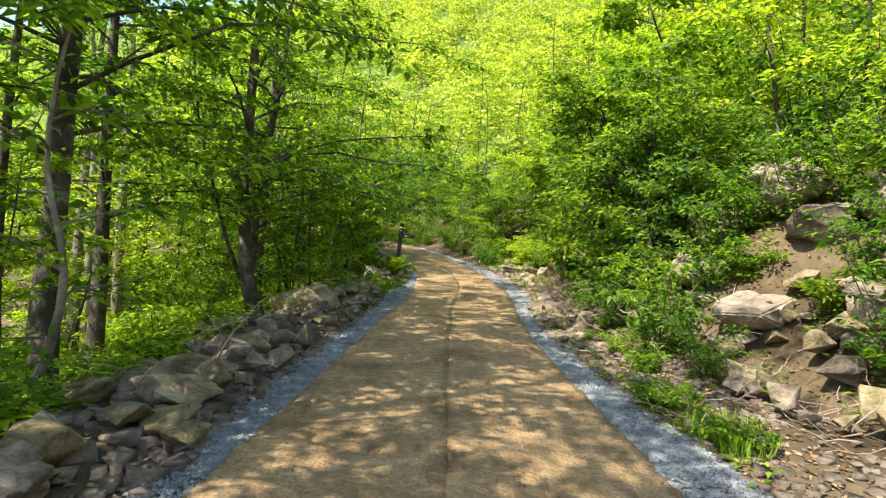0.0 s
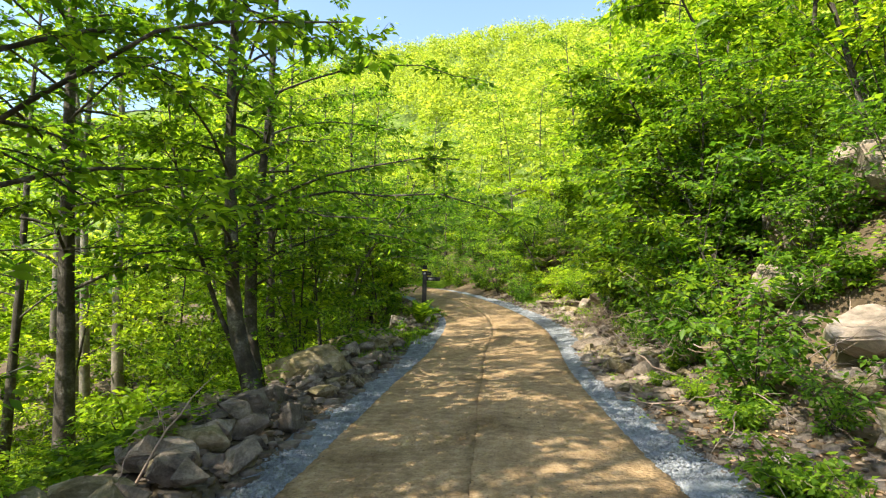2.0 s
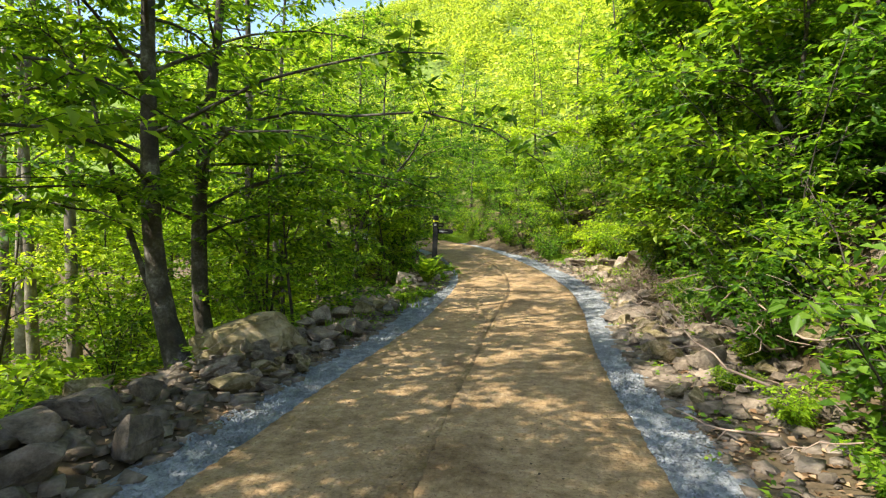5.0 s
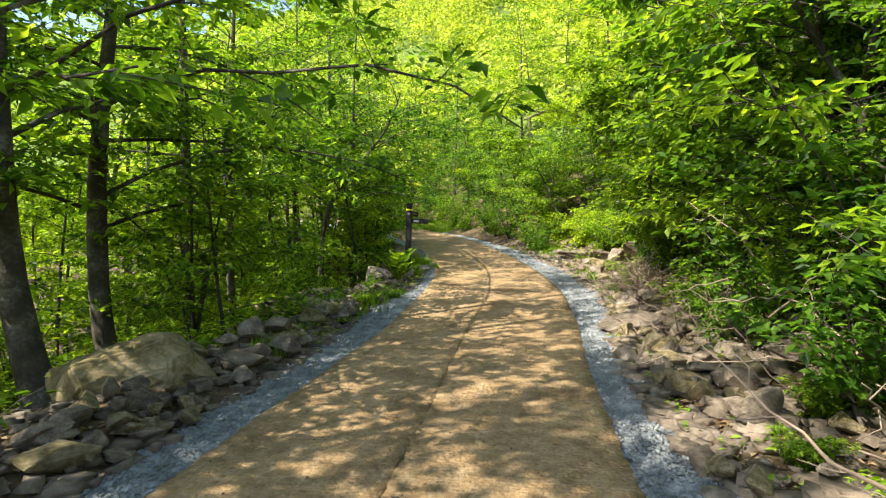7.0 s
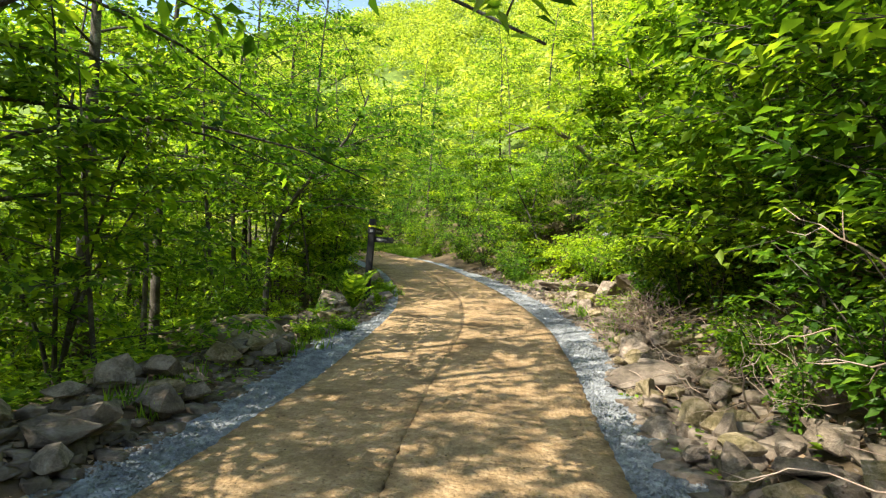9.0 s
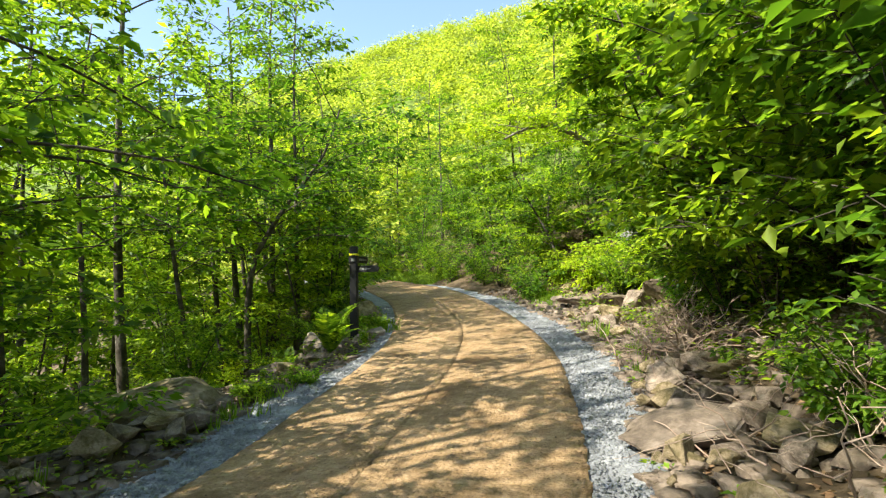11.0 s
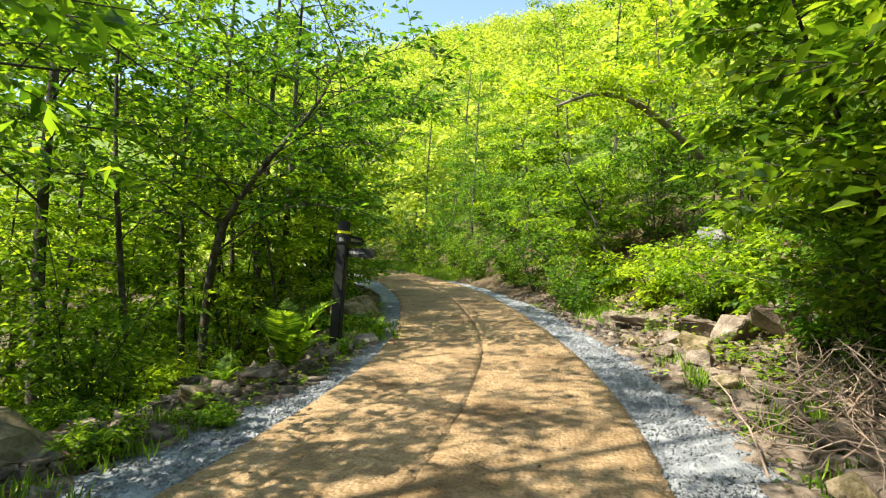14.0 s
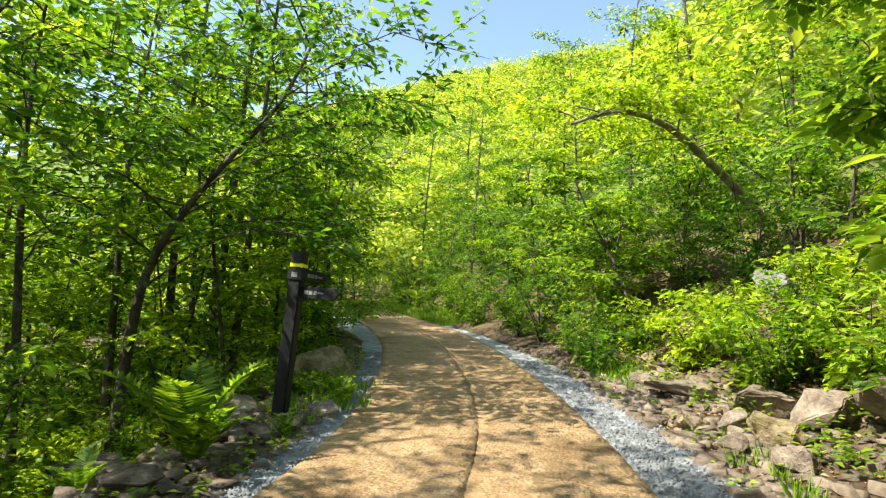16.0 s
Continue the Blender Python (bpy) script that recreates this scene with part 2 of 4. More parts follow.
def smooth_line(ys, xs):
    yy = np.arange(-30, 70.01, 0.25)
    xx = np.interp(yy, ys, xs)
    k = np.ones(9) / 9
    return yy, np.convolve(np.pad(xx, 4, mode="edge"), k, "valid")


_yy, _L = smooth_line(PY, PL)
_R = smooth_line(PY, PR)[1]
_GL = smooth_line(GY, GL)[1]
_GR = smooth_line(QY, QR)[1]


def edge_left(y): return np.interp(y, _yy, _L)
def edge_right(y): return np.interp(y, _yy, _R)
def gravel_left(y): return np.minimum(np.interp(y, _yy, _GL), edge_left(y) - 0.12)
def gravel_right(y): return np.maximum(np.interp(y, _yy, _GR), edge_right(y) + 0.12)


def rise(y): return 0.055 * np.clip(y - 14, 0, 45) + 0.026 * np.clip(y - 19, 0, 40)


def wob(x, y, s, seed=0.0):
    return (np.sin(x * s * 1.3 + 1.7 * np.sin(y * s * 0.9 + seed) + seed) + np.sin(y * s * 1.7 + 1.3 * np.sin(x * s * 1.1 + 2 * seed) - seed)) * 0.5


def smoothstep(a, b, v):
    t = np.clip((v - a) / (b - a), 0, 1)
    return t * t * (3 - 2 * t)


def ground_z(x, y):
    """Height of the land: level path, bank up on one side, slope down on the other, hill ahead."""
    x, y = np.asarray(x, float), np.asarray(y, float)
    r = x - gravel_right(np.clip(y, -30, 70))
    l = gravel_left(np.clip(y, -30, 70)) - x
    z = rise(y) - 0.03
    steep = 1.15 - 0.6 * smoothstep(12, 17, y) + 0.25 * smoothstep(24, 30, y)
    bench = 1.0 + 1.2 * (1 - smoothstep(7.5, 9.5, y)) + 0.5 * smoothstep(16, 19, y)
    z = z + np.where(r > 0, 0.16 * np.clip(r, 0, bench) + steep * np.clip(r - bench, 0, 2.6) + 0.55 * np.clip(r - bench - 2.6, 0, 60) + 0.25 * np.clip(r - 64, 0, 80), 0)
    z = z + np.where(l > 0, 0.12 * smoothstep(0, 0.5, l) - 0.42 * np.clip(l - 0.9, 0, 5) - 0.22 * np.clip(l - 5.9, 0, 10) + 0.28 * np.clip(l - 30, 0, 120), 0)
    off = np.clip(np.maximum(r, l), 0, 3) / 3
    z = z + off * (0.16 * wob(x, y, 1.1) + 0.08 * wob(x, y, 3.1, 2.0) + 0.5 * wob(x, y, 0.21, 4.0))
    away = y - 48 - 0.25 * np.clip(-x - 10, 0, 80)
    hill = 0.62 * np.clip(away, 0, 150)
    top = 101 - 0.22 * np.clip(-x - 10, 0, 200) + 6 * wob(x, y, 0.02, 1.0)
    hill = np.where(hill > top, top, hill)
    side = smoothstep(0, 25, away)
    return np.maximum(z, z * (1 - side) + hill * side + 1.2 * wob(x, y, 0.12, 3.0) * side)


def gz(x, y): return float(ground_z(x, y))


def axis_steps(near0, near1, step, far0, far1):
    a = list(np.arange(near0, near1 + 1e-6, step))
    d = step
    while a[-1] < far1:
        d *= 1.12
        a.append(a[-1] + d)
    d = step
    while a[0] > far0:
        d *= 1.12
        a.insert(0, a[0] - d)
    return np.array(a)


gx, gy = axis_steps(-9, 8, 0.2, -420, 420), axis_steps(-4, 34, 0.25, -300, 520)
GX, GYY = np.meshgrid(gx, gy)
gv = np.stack([GX, GYY, ground_z(GX, GYY)], -1).reshape(-1, 3)
ni, nj = len(gy), len(gx)
q = (np.arange(ni - 1)[:, None] * nj + np.arange(nj - 1)[None]).ravel()
gt = np.concatenate([np.stack([q, q + 1, q + nj + 1], 1), np.stack([q, q + nj + 1, q + nj], 1)])
ground = new("ground", tri_mesh("ground", gv, gt, M_SOIL, True))
tagged(ground, "dark forest soil with leaf litter under the trees", "ground", kind="structure")


# ---- the path ----
def strip(name, left, right, y0, y1, step, z, material, n=6, ragged=0.0, seed=1, thick=0.0, crown=0.0):
    """A band along the path between two edge functions."""
    rng = np.random.default_rng(seed)
    ys = np.arange(y0, y1 + 1e-6, step)
    f = np.linspace(0, 1, n)
    l = left(ys) + rng.normal(0, ragged, len(ys))
    r = right(ys) + rng.normal(0, ragged, len(ys))
    X = l[:, None] * (1 - f) + r[:, None] * f
    Y = np.repeat(ys[:, None], n, 1)
    Z = rise(Y) + z + crown * wob(X, Y, 2.3, 3) + crown * 0.5 * wob(X, Y, 6.1, 4)
    v = np.stack([X, Y, Z], -1).reshape(-1, 3)
    k = (np.arange(len(ys) - 1)[:, None] * n + np.arange(n - 1)[None]).ravel()
    t = np.concatenate([np.stack([k, k + 1, k + n + 1], 1), np.stack([k, k + n + 1, k + n], 1)])
    if thick:
        o = len(v)
        low = np.concatenate([v.reshape(len(ys), n, 3)[:, 0], v.reshape(len(ys), n, 3)[:, -1]]) - [0, 0, thick]
        v = np.concatenate([v, low])
        a = np.arange(len(ys) - 1)
        e0, e1, b0, b1 = a * n, a * n + n - 1, o + a, o + len(ys) + a
        t = np.concatenate([t, np.stack([e0, e0 + n, b0 + 1], 1), np.stack([e0, b0 + 1, b0], 1), np.stack([e1, b1, b1 + 1], 1), np.stack([e1, b1 + 1, e1 + n], 1)])
    return new(name, tri_mesh(name, v, t, material, True))


def seam(y):
    off = np.interp(y, [0, 8, 11, 14, 16.5, 19, 22, 27], [-0.03, -0.05, -0.06, -0.17, -0.06, 0.02, 0.15, 0.15])
    return (edge_left(y) + edge_right(y)) / 2 + off + 0.008 * np.sin(y * 1.9)


def seam_gap(y): return 0.0012 + 0.004 * np.clip(np.sin(y * 1.7) + np.sin(y * 0.6 + 1), 0, 1)


for nm, a, b, sd in (("coir_mat", edge_left, lambda y: seam(y) - seam_gap(y), 3), ("coir_mat", lambda y: seam(y) + seam_gap(y), edge_right, 4)):
    o = strip(nm, a, b, -8, 46, 0.06, 0.03, M_COIR, 14, 0.008, sd, 0.035, 0.008)
    tagged(o, "tan woven coconut-fibre mat roll laid along the path", "path mat", "mat rolls", "structure")
for nm, a, b, sd in (("gravel_bed", lambda y: gravel_left(y) - 0.1, lambda y: edge_left(y) + 0.05, 5), ("gravel_bed", lambda y: edge_right(y) - 0.05, lambda y: gravel_right(y) + 0.1, 6)):
    o = strip(nm, a, b, -8, 46, 0.12, 0.0, M_GRAVEL, 8, 0.02, sd, 0.03, 0.012)
    tagged(o, "blue-grey crushed stone strip beside the mat", "gravel", "gravel strips", "structure")


# ---- rocks ----
def rock_mesh(name, seed, material, points=18, detail=1, flat=0.8):
    """An angular broken stone of about unit size: a hull of random points with worn edges and a rough skin."""
    rng = np.random.default_rng(seed)
    bm = bmesh.new()
    for p in unit(rng.normal(0, 1, (points, 3))) * rng.uniform(0.38, 0.60, (points, 1)):
        bm.verts.new((p[0], p[1], p[2] * flat))
    out = bmesh.ops.convex_hull(bm, input=bm.verts)
    bmesh.ops.delete(bm, geom=[g for g in out["geom_interior"] if isinstance(g, bmesh.types.BMVert)], context='VERTS')
    bmesh.ops.dissolve_limit(bm, angle_limit=radians(14), verts=bm.verts, edges=bm.edges)
    bmesh.ops.bevel(bm, geom=bm.edges[:], offset=0.02, segments=2 if detail > 1 else 1, affect='EDGES')
    bmesh.ops.triangulate(bm, faces=bm.faces)
    for _ in range(detail):
        long = [e for e in bm.edges if e.calc_length() > 0.13]
        bmesh.ops.subdivide_edges(bm, edges=long, cuts=1)
        bmesh.ops.triangulate(bm, faces=bm.faces)
    bm.normal_update()
    for v in bm.verts:
        k = noise.noise(v.co * 3.1 + Vector((seed, 0, 0))) * 0.07 + noise.noise(v.co * 9 + Vector((0, seed, 0))) * 0.035
        v.co += v.normal * k
    me = bpy.data.meshes.new(name)
    bm.to_mesh(me)
    bm.free()
    me.materials.append(material)
    me.polygons.foreach_set("use_smooth", [True] * len(me.polygons))
    me.set_sharp_from_angle(angle=radians(28))
    me.update()
    return me


ROCKS = [rock_mesh("rock", 10 + i, M_ROCK if i % 3 else M_ROCK_MOSS, 11 + 2 * (i % 4), 3 if i < 6 else 0, 0.8) for i in range(16)]
rock_rng = np.random.default_rng(77)


def rock(x, y, sx, sy, sz, rz=0.0, tilt=0.0, sink=0.3, name="rock", label="", group="loose stones", mesh=None, z=None):
    ob = new(name, mesh or ROCKS[int(rock_rng.integers(6, len(ROCKS)))])
    zz = gz(x, y) if z is None else z
    ob.matrix_world = Matrix.Translation((x, y, zz + sz * (0.42 - sink))) @ pose(0, 0, 0, tilt, tilt * 0.6, rz) @ Matrix.Diagonal((sx, sy, sz, 1))
    return tagged(ob, label or "grey-brown angular granite stone beside the path", "rock", group)


# ---- trees and shrubs ----
def leafy(tw_a, tw_b, per, leaf, wide, rng, spread=0.12):
    """Leaves set on both sides of twigs that run from tw_a to tw_b."""
    n = len(tw_a) * per
    t = np.repeat(np.arange(len(tw_a)), per)
    g = rng.uniform(0.05, 1.08, n)[:, None]
    d = tw_b[t] - tw_a[t]
    flat = unit(np.stack([-d[:, 1], d[:, 0], 0 * d[:, 0]], 1) + 1e-5)
    sgn = rng.choice([-1.0, 1.0], n)[:, None]
    base = tw_a[t] + d * g + flat * sgn * rng.uniform(0, spread, n)[:, None] + rng.normal(0, 0.05, (n, 3)) * [1, 1, 0.9]
    along = unit(d) * rng.uniform(0.1, 0.8, n)[:, None] + flat * sgn * rng.uniform(0.4, 1, n)[:, None] + rng.normal(0, 0.28, (n, 3)) - [0, 0, 0.2]
    nrm = np.array([0, 0, 1.0]) + rng.normal(0, 0.42, (n, 3))
    ll = leaf * rng.uniform(0.55, 1.25, n)
    return leaves(base, along, nrm, ll, ll * wide * rng.uniform(0.85, 1.2, n))


def curve_at(path, f):
    s = np.linspace(0, 1, len(path))
    return np.array([np.interp(f, s, path[:, k]) for k in range(3)])


def grow(seed, height, radius, lean=(0, 0), start=0.3, spread=2.6, limbs=15, twigs=11, per_twig=22, leaf=0.15, bend=0.25, droop=0.18, wide=0.45, path=None, taper=0.5, clump=1.0, toward=None):
    """Trunk, limbs with their twigs, and leaves of a broad-leaved tree."""
    rng = np.random.default_rng(seed)
    s = np.linspace(0, 1, 14)
    if path is None:
        path = np.stack([lean[0] * s ** 1.3 + bend * np.sin(s * 4 + seed) * s * 0.6, lean[1] * s ** 1.3 + bend * np.cos(s * 5 + seed * 2) * s * 0.6, height * s - 0.25], 1)
    else:
        p = np.array(path, float)
        path = np.stack([curve_at(p, f) for f in s])
        path[1:-1] = (path[:-2] + 2 * path[1:-1] + path[2:]) / 4
    rad = radius * (1 - 0.8 * s) + radius * 0.7 * np.exp(-s * 24)
    trunk = tube(path, rad, 12, rng, 0.05)
    limb_list, tw_a, tw_b = [], [], []
    for i in range(limbs):
        f = start + (0.99 - start) * (i + rng.uniform(0, 0.8)) / limbs
        p0 = curve_at(path, f)
        az = i * 2.4 + rng.uniform(-0.5, 0.5) + seed
        ln = spread * (1.0 - taper * (f - start) / (1 - start)) * rng.uniform(0.65, 1.2)
        if toward is not None:
            ln *= 1 + 0.4 * math.cos(az - toward)
        up = rng.uniform(0.15, 0.8)
        u = np.linspace(0, 1, 7)
        d = np.array([math.cos(az), math.sin(az), 0])
        crook = np.cumsum(rng.normal(0, 0.035, (7, 3)), 0)
        lp = p0 + d * (ln * u)[:, None] + np.array([0, 0, 1]) * (ln * (up * u - 0.35 * up * u ** 2 - droop * u ** 2))[:, None] + crook * ln * u[:, None]
        r0 = max(0.010, radius * 0.22 * (1 - 0.55 * f))
        pieces = [tube(lp, r0 * (1 - 0.85 * u) + 0.003, 6)]
        for j in range(twigs):
            g = 0.2 + 0.8 * (j + rng.uniform(0, 1)) / twigs
            q0 = curve_at(lp, g)
            ang = az + rng.choice([-1, 1]) * rng.uniform(0.25, 1.5)
            tl = (rng.uniform(0.35, 0.8) * ln * 0.4 + 0.2) * clump
            q1 = q0 + np.array([math.cos(ang), math.sin(ang), rng.uniform(-0.25, 0.45)]) * tl
            tw_a.append(q0)
            tw_b.append(q1)
            pieces.append(tube([q0, q1], [0.008, 0.003], 3))
        limb_list.append(joined(pieces))
    return trunk, limb_list, leafy(np.array(tw_a), np.array(tw_b), per_twig, leaf, wide, rng)


def grow_shrub(seed, height, reach, stems=6, twigs=8, per_twig=21, leaf=0.135, radius=0.016, wide=0.5, low=0.1):
    """Several arching stems from one root, leafy nearly to the ground."""
    rng = np.random.default_rng(seed)
    limb_list, tw_a, tw_b = [], [], []
    u = np.linspace(0, 1, 6)
    for i in range(stems):
        az = i * 6.283 / stems + rng.uniform(-0.5, 0.5)
        h, rch = height * rng.uniform(0.6, 1.1), reach * rng.uniform(0.4, 1.1)
        lp = np.stack([math.cos(az) * rch * u ** 1.4, math.sin(az) * rch * u ** 1.4, h * (u * 1.25 - 0.3 * u ** 2.5) - 0.1], 1) + np.cumsum(rng.normal(0, 0.035, (6, 3)), 0) * height * 0.5 * u[:, None]
        pieces = [tube(lp, radius * (1 - 0.8 * u), 4)]
        for j in range(twigs):
            g = low + (1 - low) * (j + rng.uniform(0, 1)) / twigs
            q0 = curve_at(lp, min(g, 1))
            ang = rng.uniform(0, 6.283)
            q1 = q0 + np.array([math.cos(ang), math.sin(ang), rng.uniform(-0.2, 0.5)]) * rng.uniform(0.25, 0.6) * reach * 0.7
            tw_a.append(q0)
            tw_b.append(q1)
            pieces.append(tube([q0, q1], [0.006, 0.002], 3))
        limb_list.append(joined(pieces))
    return limb_list, leafy(np.array(tw_a), np.array(tw_b), per_twig, leaf, wide, rng, 0.16)


def tree_from(data, material, label, name="tree", group="", bark=None):
    trunk, limb_list, crown = data
    root = new(name)
    part("trunk", mesh_from("trunk", *trunk, bark or M_BARK), root)
    for v in limb_list:
        part("limb", mesh_from("limb", *v, bark or M_BARK), root)
    tagged(part("crown", tri_mesh("crown", *crown, material), root), kind="stuff")
    return tagged(root, label, "tree", group)


def shrub_from(data, material, label, group="shrubs"):
    limb_list, crown = data
    root = new("shrub")
    for v in limb_list:
        part("stem", mesh_from("stem", *v, M_BARK), root)
    tagged(part("foliage", tri_mesh("foliage", *crown, material), root), kind="stuff")
    return tagged(root, label, "shrub", group)


def put(ob, x, y, rz=0.0, s=1.0, dz=0.0, first=False):
    m = pose(x, y, gz(x, y) + dz, 0, 0, rz)
    if first:
        ob.matrix_basis = m @ Matrix.Diagonal((s, s, s, 1))
        return ob
    c = copy_thing(ob, m)
    c.scale = (s, s, s)
    return c


# ---- trees beside the path ----
EDGE = "trees by the rock edge"
twin = tree_from(grow(3, 9.5, 0.18, start=0.42, spread=3.5, limbs=26, twigs=7, per_twig=32, leaf=0.18, taper=0.15, clump=0.55, toward=0.3, path=[(0.15, 0, -1.0), (0, 0, -0.3), (-0.2, 0, 0.25), (-0.4, 0, 1.0), (-0.46, 0, 1.8), (-0.45, 0, 2.7), (-0.5, 0.05, 3.9), (-0.55, 0.1, 5.3), (-0.4, 0.2, 7.5), (-0.2, 0.2, 10.0), (0.2, 0.1, 13.5)]),
                 M_LEAF, "leaning dark-trunked broadleaf tree with a flared base", group=EDGE)
twin.matrix_basis = pose(-4.4, 10.55, 0)
twin_b = tree_from(grow(8, 9.0, 0.17, start=0.38, spread=3.9, limbs=26, twigs=7, per_twig=32, leaf=0.18, taper=0.2, clump=0.55, toward=0.2, path=[(0.1, 0, -1.0), (0, 0, -0.3), (-0.08, 0, 0.3), (-0.14, 0, 1.0), (-0.12, 0, 2.1), (0.02, 0, 3.3), (0.2, 0.05, 4.4), (0.3, 0.2, 6.0), (0.4, 0.3, 9.0), (0.6, 0.2, 12.5)]),
                   M_LEAF, "upright grey broadleaf tree behind a boulder", group=EDGE)
twin_b.matrix_basis = pose(-5.3, 12.3, 0)
sidestem = tree_from(grow(12, 5.0, 0.06, start=0.5, spread=1.8, limbs=10, path=[(0.05, 0, -0.6), (-0.15, 0, 0.3), (-0.45, 0, 0.9), (-0.72, 0, 1.5), (-0.98, 0, 2.4), (-1.35, 0, 3.5), (-1.6, 0.1, 4.4), (-1.8, 0.2, 6.0)]), M_LEAF, "thin leaning stem beside the twin trees", group=EDGE)
sidestem.matrix_basis = pose(-4.66, 10.8, 0)
near = tree_from(grow(5, 12.0, 0.17, (0.15, 0.1), 0.28, 3.6, 28, twigs=7, per_twig=32, leaf=0.18, bend=0.1, droop=0.25, taper=0.1, clump=0.55), M_LEAF, "tall dark-barked tree on the slope", group=EDGE)
put(near, -5.35, 6.3, 0, 1, 0, True)
# Three unseen copies beside and behind the start, added to shade path and bank.
put(near, -4.8, 1.6, 140, 1.05)
put(near, -4.7, -3.0, 250, 1.0)
put(near, -5.6, 3.9, 20, 1.0)
put(near, -6.9, 9.3, 100, 0.9)
# Another copy, added for its shade on the path further along.
put(near, -6.8, 16.0, 300, 0.85)
spray = tree_from(grow(37, 3.4, 0.045, start=0.3, spread=1.1, limbs=9, twigs=6, per_twig=9, leaf=0.13, path=[(-0.3, 0, -0.7), (-0.2, 0, 0.1), (0.05, 0, 0.7), (0.1, 0, 1.3), (-0.15, 0, 1.8), (-0.12, 0, 2.6), (0.1, 0, 3.4)]), M_LEAF, "thin crooked pale sapling at the edge of the slope", group=EDGE, bark=M_PALE_BARK)
spray.matrix_basis = pose(-3.25, 3.9, 0)
forked = tree_from(grow(31, 7.0, 0.085, start=0.3, spread=3.2, limbs=24, twigs=9, per_twig=24, taper=0.2, path=[(0, 0, -0.3), (0.05, 0, 1.5), (0.2, 0, 2.9), (0.8, 0, 3.7), (1.4, 0, 4.4), (2.1, 0.1, 5.1), (2.5, 0.2, 6.2)]),
                   M_LEAF_DARK, "small dark tree leaning towards the path with crooked boughs", group=EDGE)
put(forked, -6.1, 21.0, 0, 1, 0, True)
arch = tree_from(grow(33, 6.0, 0.13, start=0.42, spread=2.4, limbs=15, leaf=0.14, path=[(0.9, 0.6, -1.4), (0.4, 0.3, 0.2), (-0.4, -0.2, 1.1), (-1.5, -1.2, 1.9), (-2.4, -2.1, 2.3), (-3.2, -2.6, 2.25), (-3.9, -2.9, 1.9)]),
                 M_LEAF_YELLOW, "pale-barked tree arching out from the bank over the path", group=EDGE, bark=M_PALE_BARK)
arch.matrix_basis = pose(3.65, 27.5, 3.3)
bare = tree_from(grow(35, 6.0, 0.07, start=0.75, spread=1.0, limbs=5, twigs=6, per_twig=14, path=[(-3.2, 0.3, -3.5), (-3.0, 0.2, 0), (-2.4, 0.1, 1.9), (-0.5, 0, 3.2), (0.5, 0, 4.3), (0.75, 0, 5.4)]),
                 M_LEAF, "thin pale leaning tree with a curved bare stem", group=EDGE, bark=M_TWIG)
bare.matrix_basis = pose(-6.9, 33.1, 3.35)

W = "woodland trees"
LBL = "slender grey-barked broadleaf tree in fresh green leaf"
PROTO = [
    tree_from(grow(21, 8.5, 0.072, (0.5, 0.2), 0.38, 2.4, twigs=7, per_twig=17), M_LEAF, LBL, group=W),
    tree_from(grow(22, 7.5, 0.06, (-0.6, 0.3), 0.36, 2.2, twigs=7, per_twig=17), M_LEAF, LBL, group=W),
    tree_from(grow(23, 9.5, 0.09, (0.2, -0.5), 0.33, 2.8, twigs=8, per_twig=20), M_LEAF_DARK, "slender tree with deep green leaves", group=W),
    tree_from(grow(24, 6.5, 0.055, (0.7, 0.5), 0.15, 2.3, leaf=0.17), M_LEAF_YELLOW, "small tree with bright yellow-green leaves", group=W),
    tree_from(grow(25, 5.0, 0.05, (-0.9, 0.0), 0.1, 2.3, leaf=0.13), M_LEAF_DARK, "bushy understorey tree with deep green leaves", group=W),
    tree_from(grow(26, 5.2, 0.045, (0.4, 0.3), 0.1, 2.2, 16, leaf=0.18), M_LEAF, "leafy green sapling with low spreading sprays", group=W),
    tree_from(grow(27, 4.2, 0.05, (-1.5, 0.2), 0.12, 1.9, 15, leaf=0.17), M_LEAF, "leafy tree leaning out from the bank", group=W),
    tree_from(grow(28, 11.5, 0.145, (0.5, 0.1), 0.5, 2.4, 14, twigs=6, per_twig=16, bend=0.3), M_LEAF, "slender pale-barked tree with a bare lower trunk", group=W, bark=M_PALE_BARK),
]
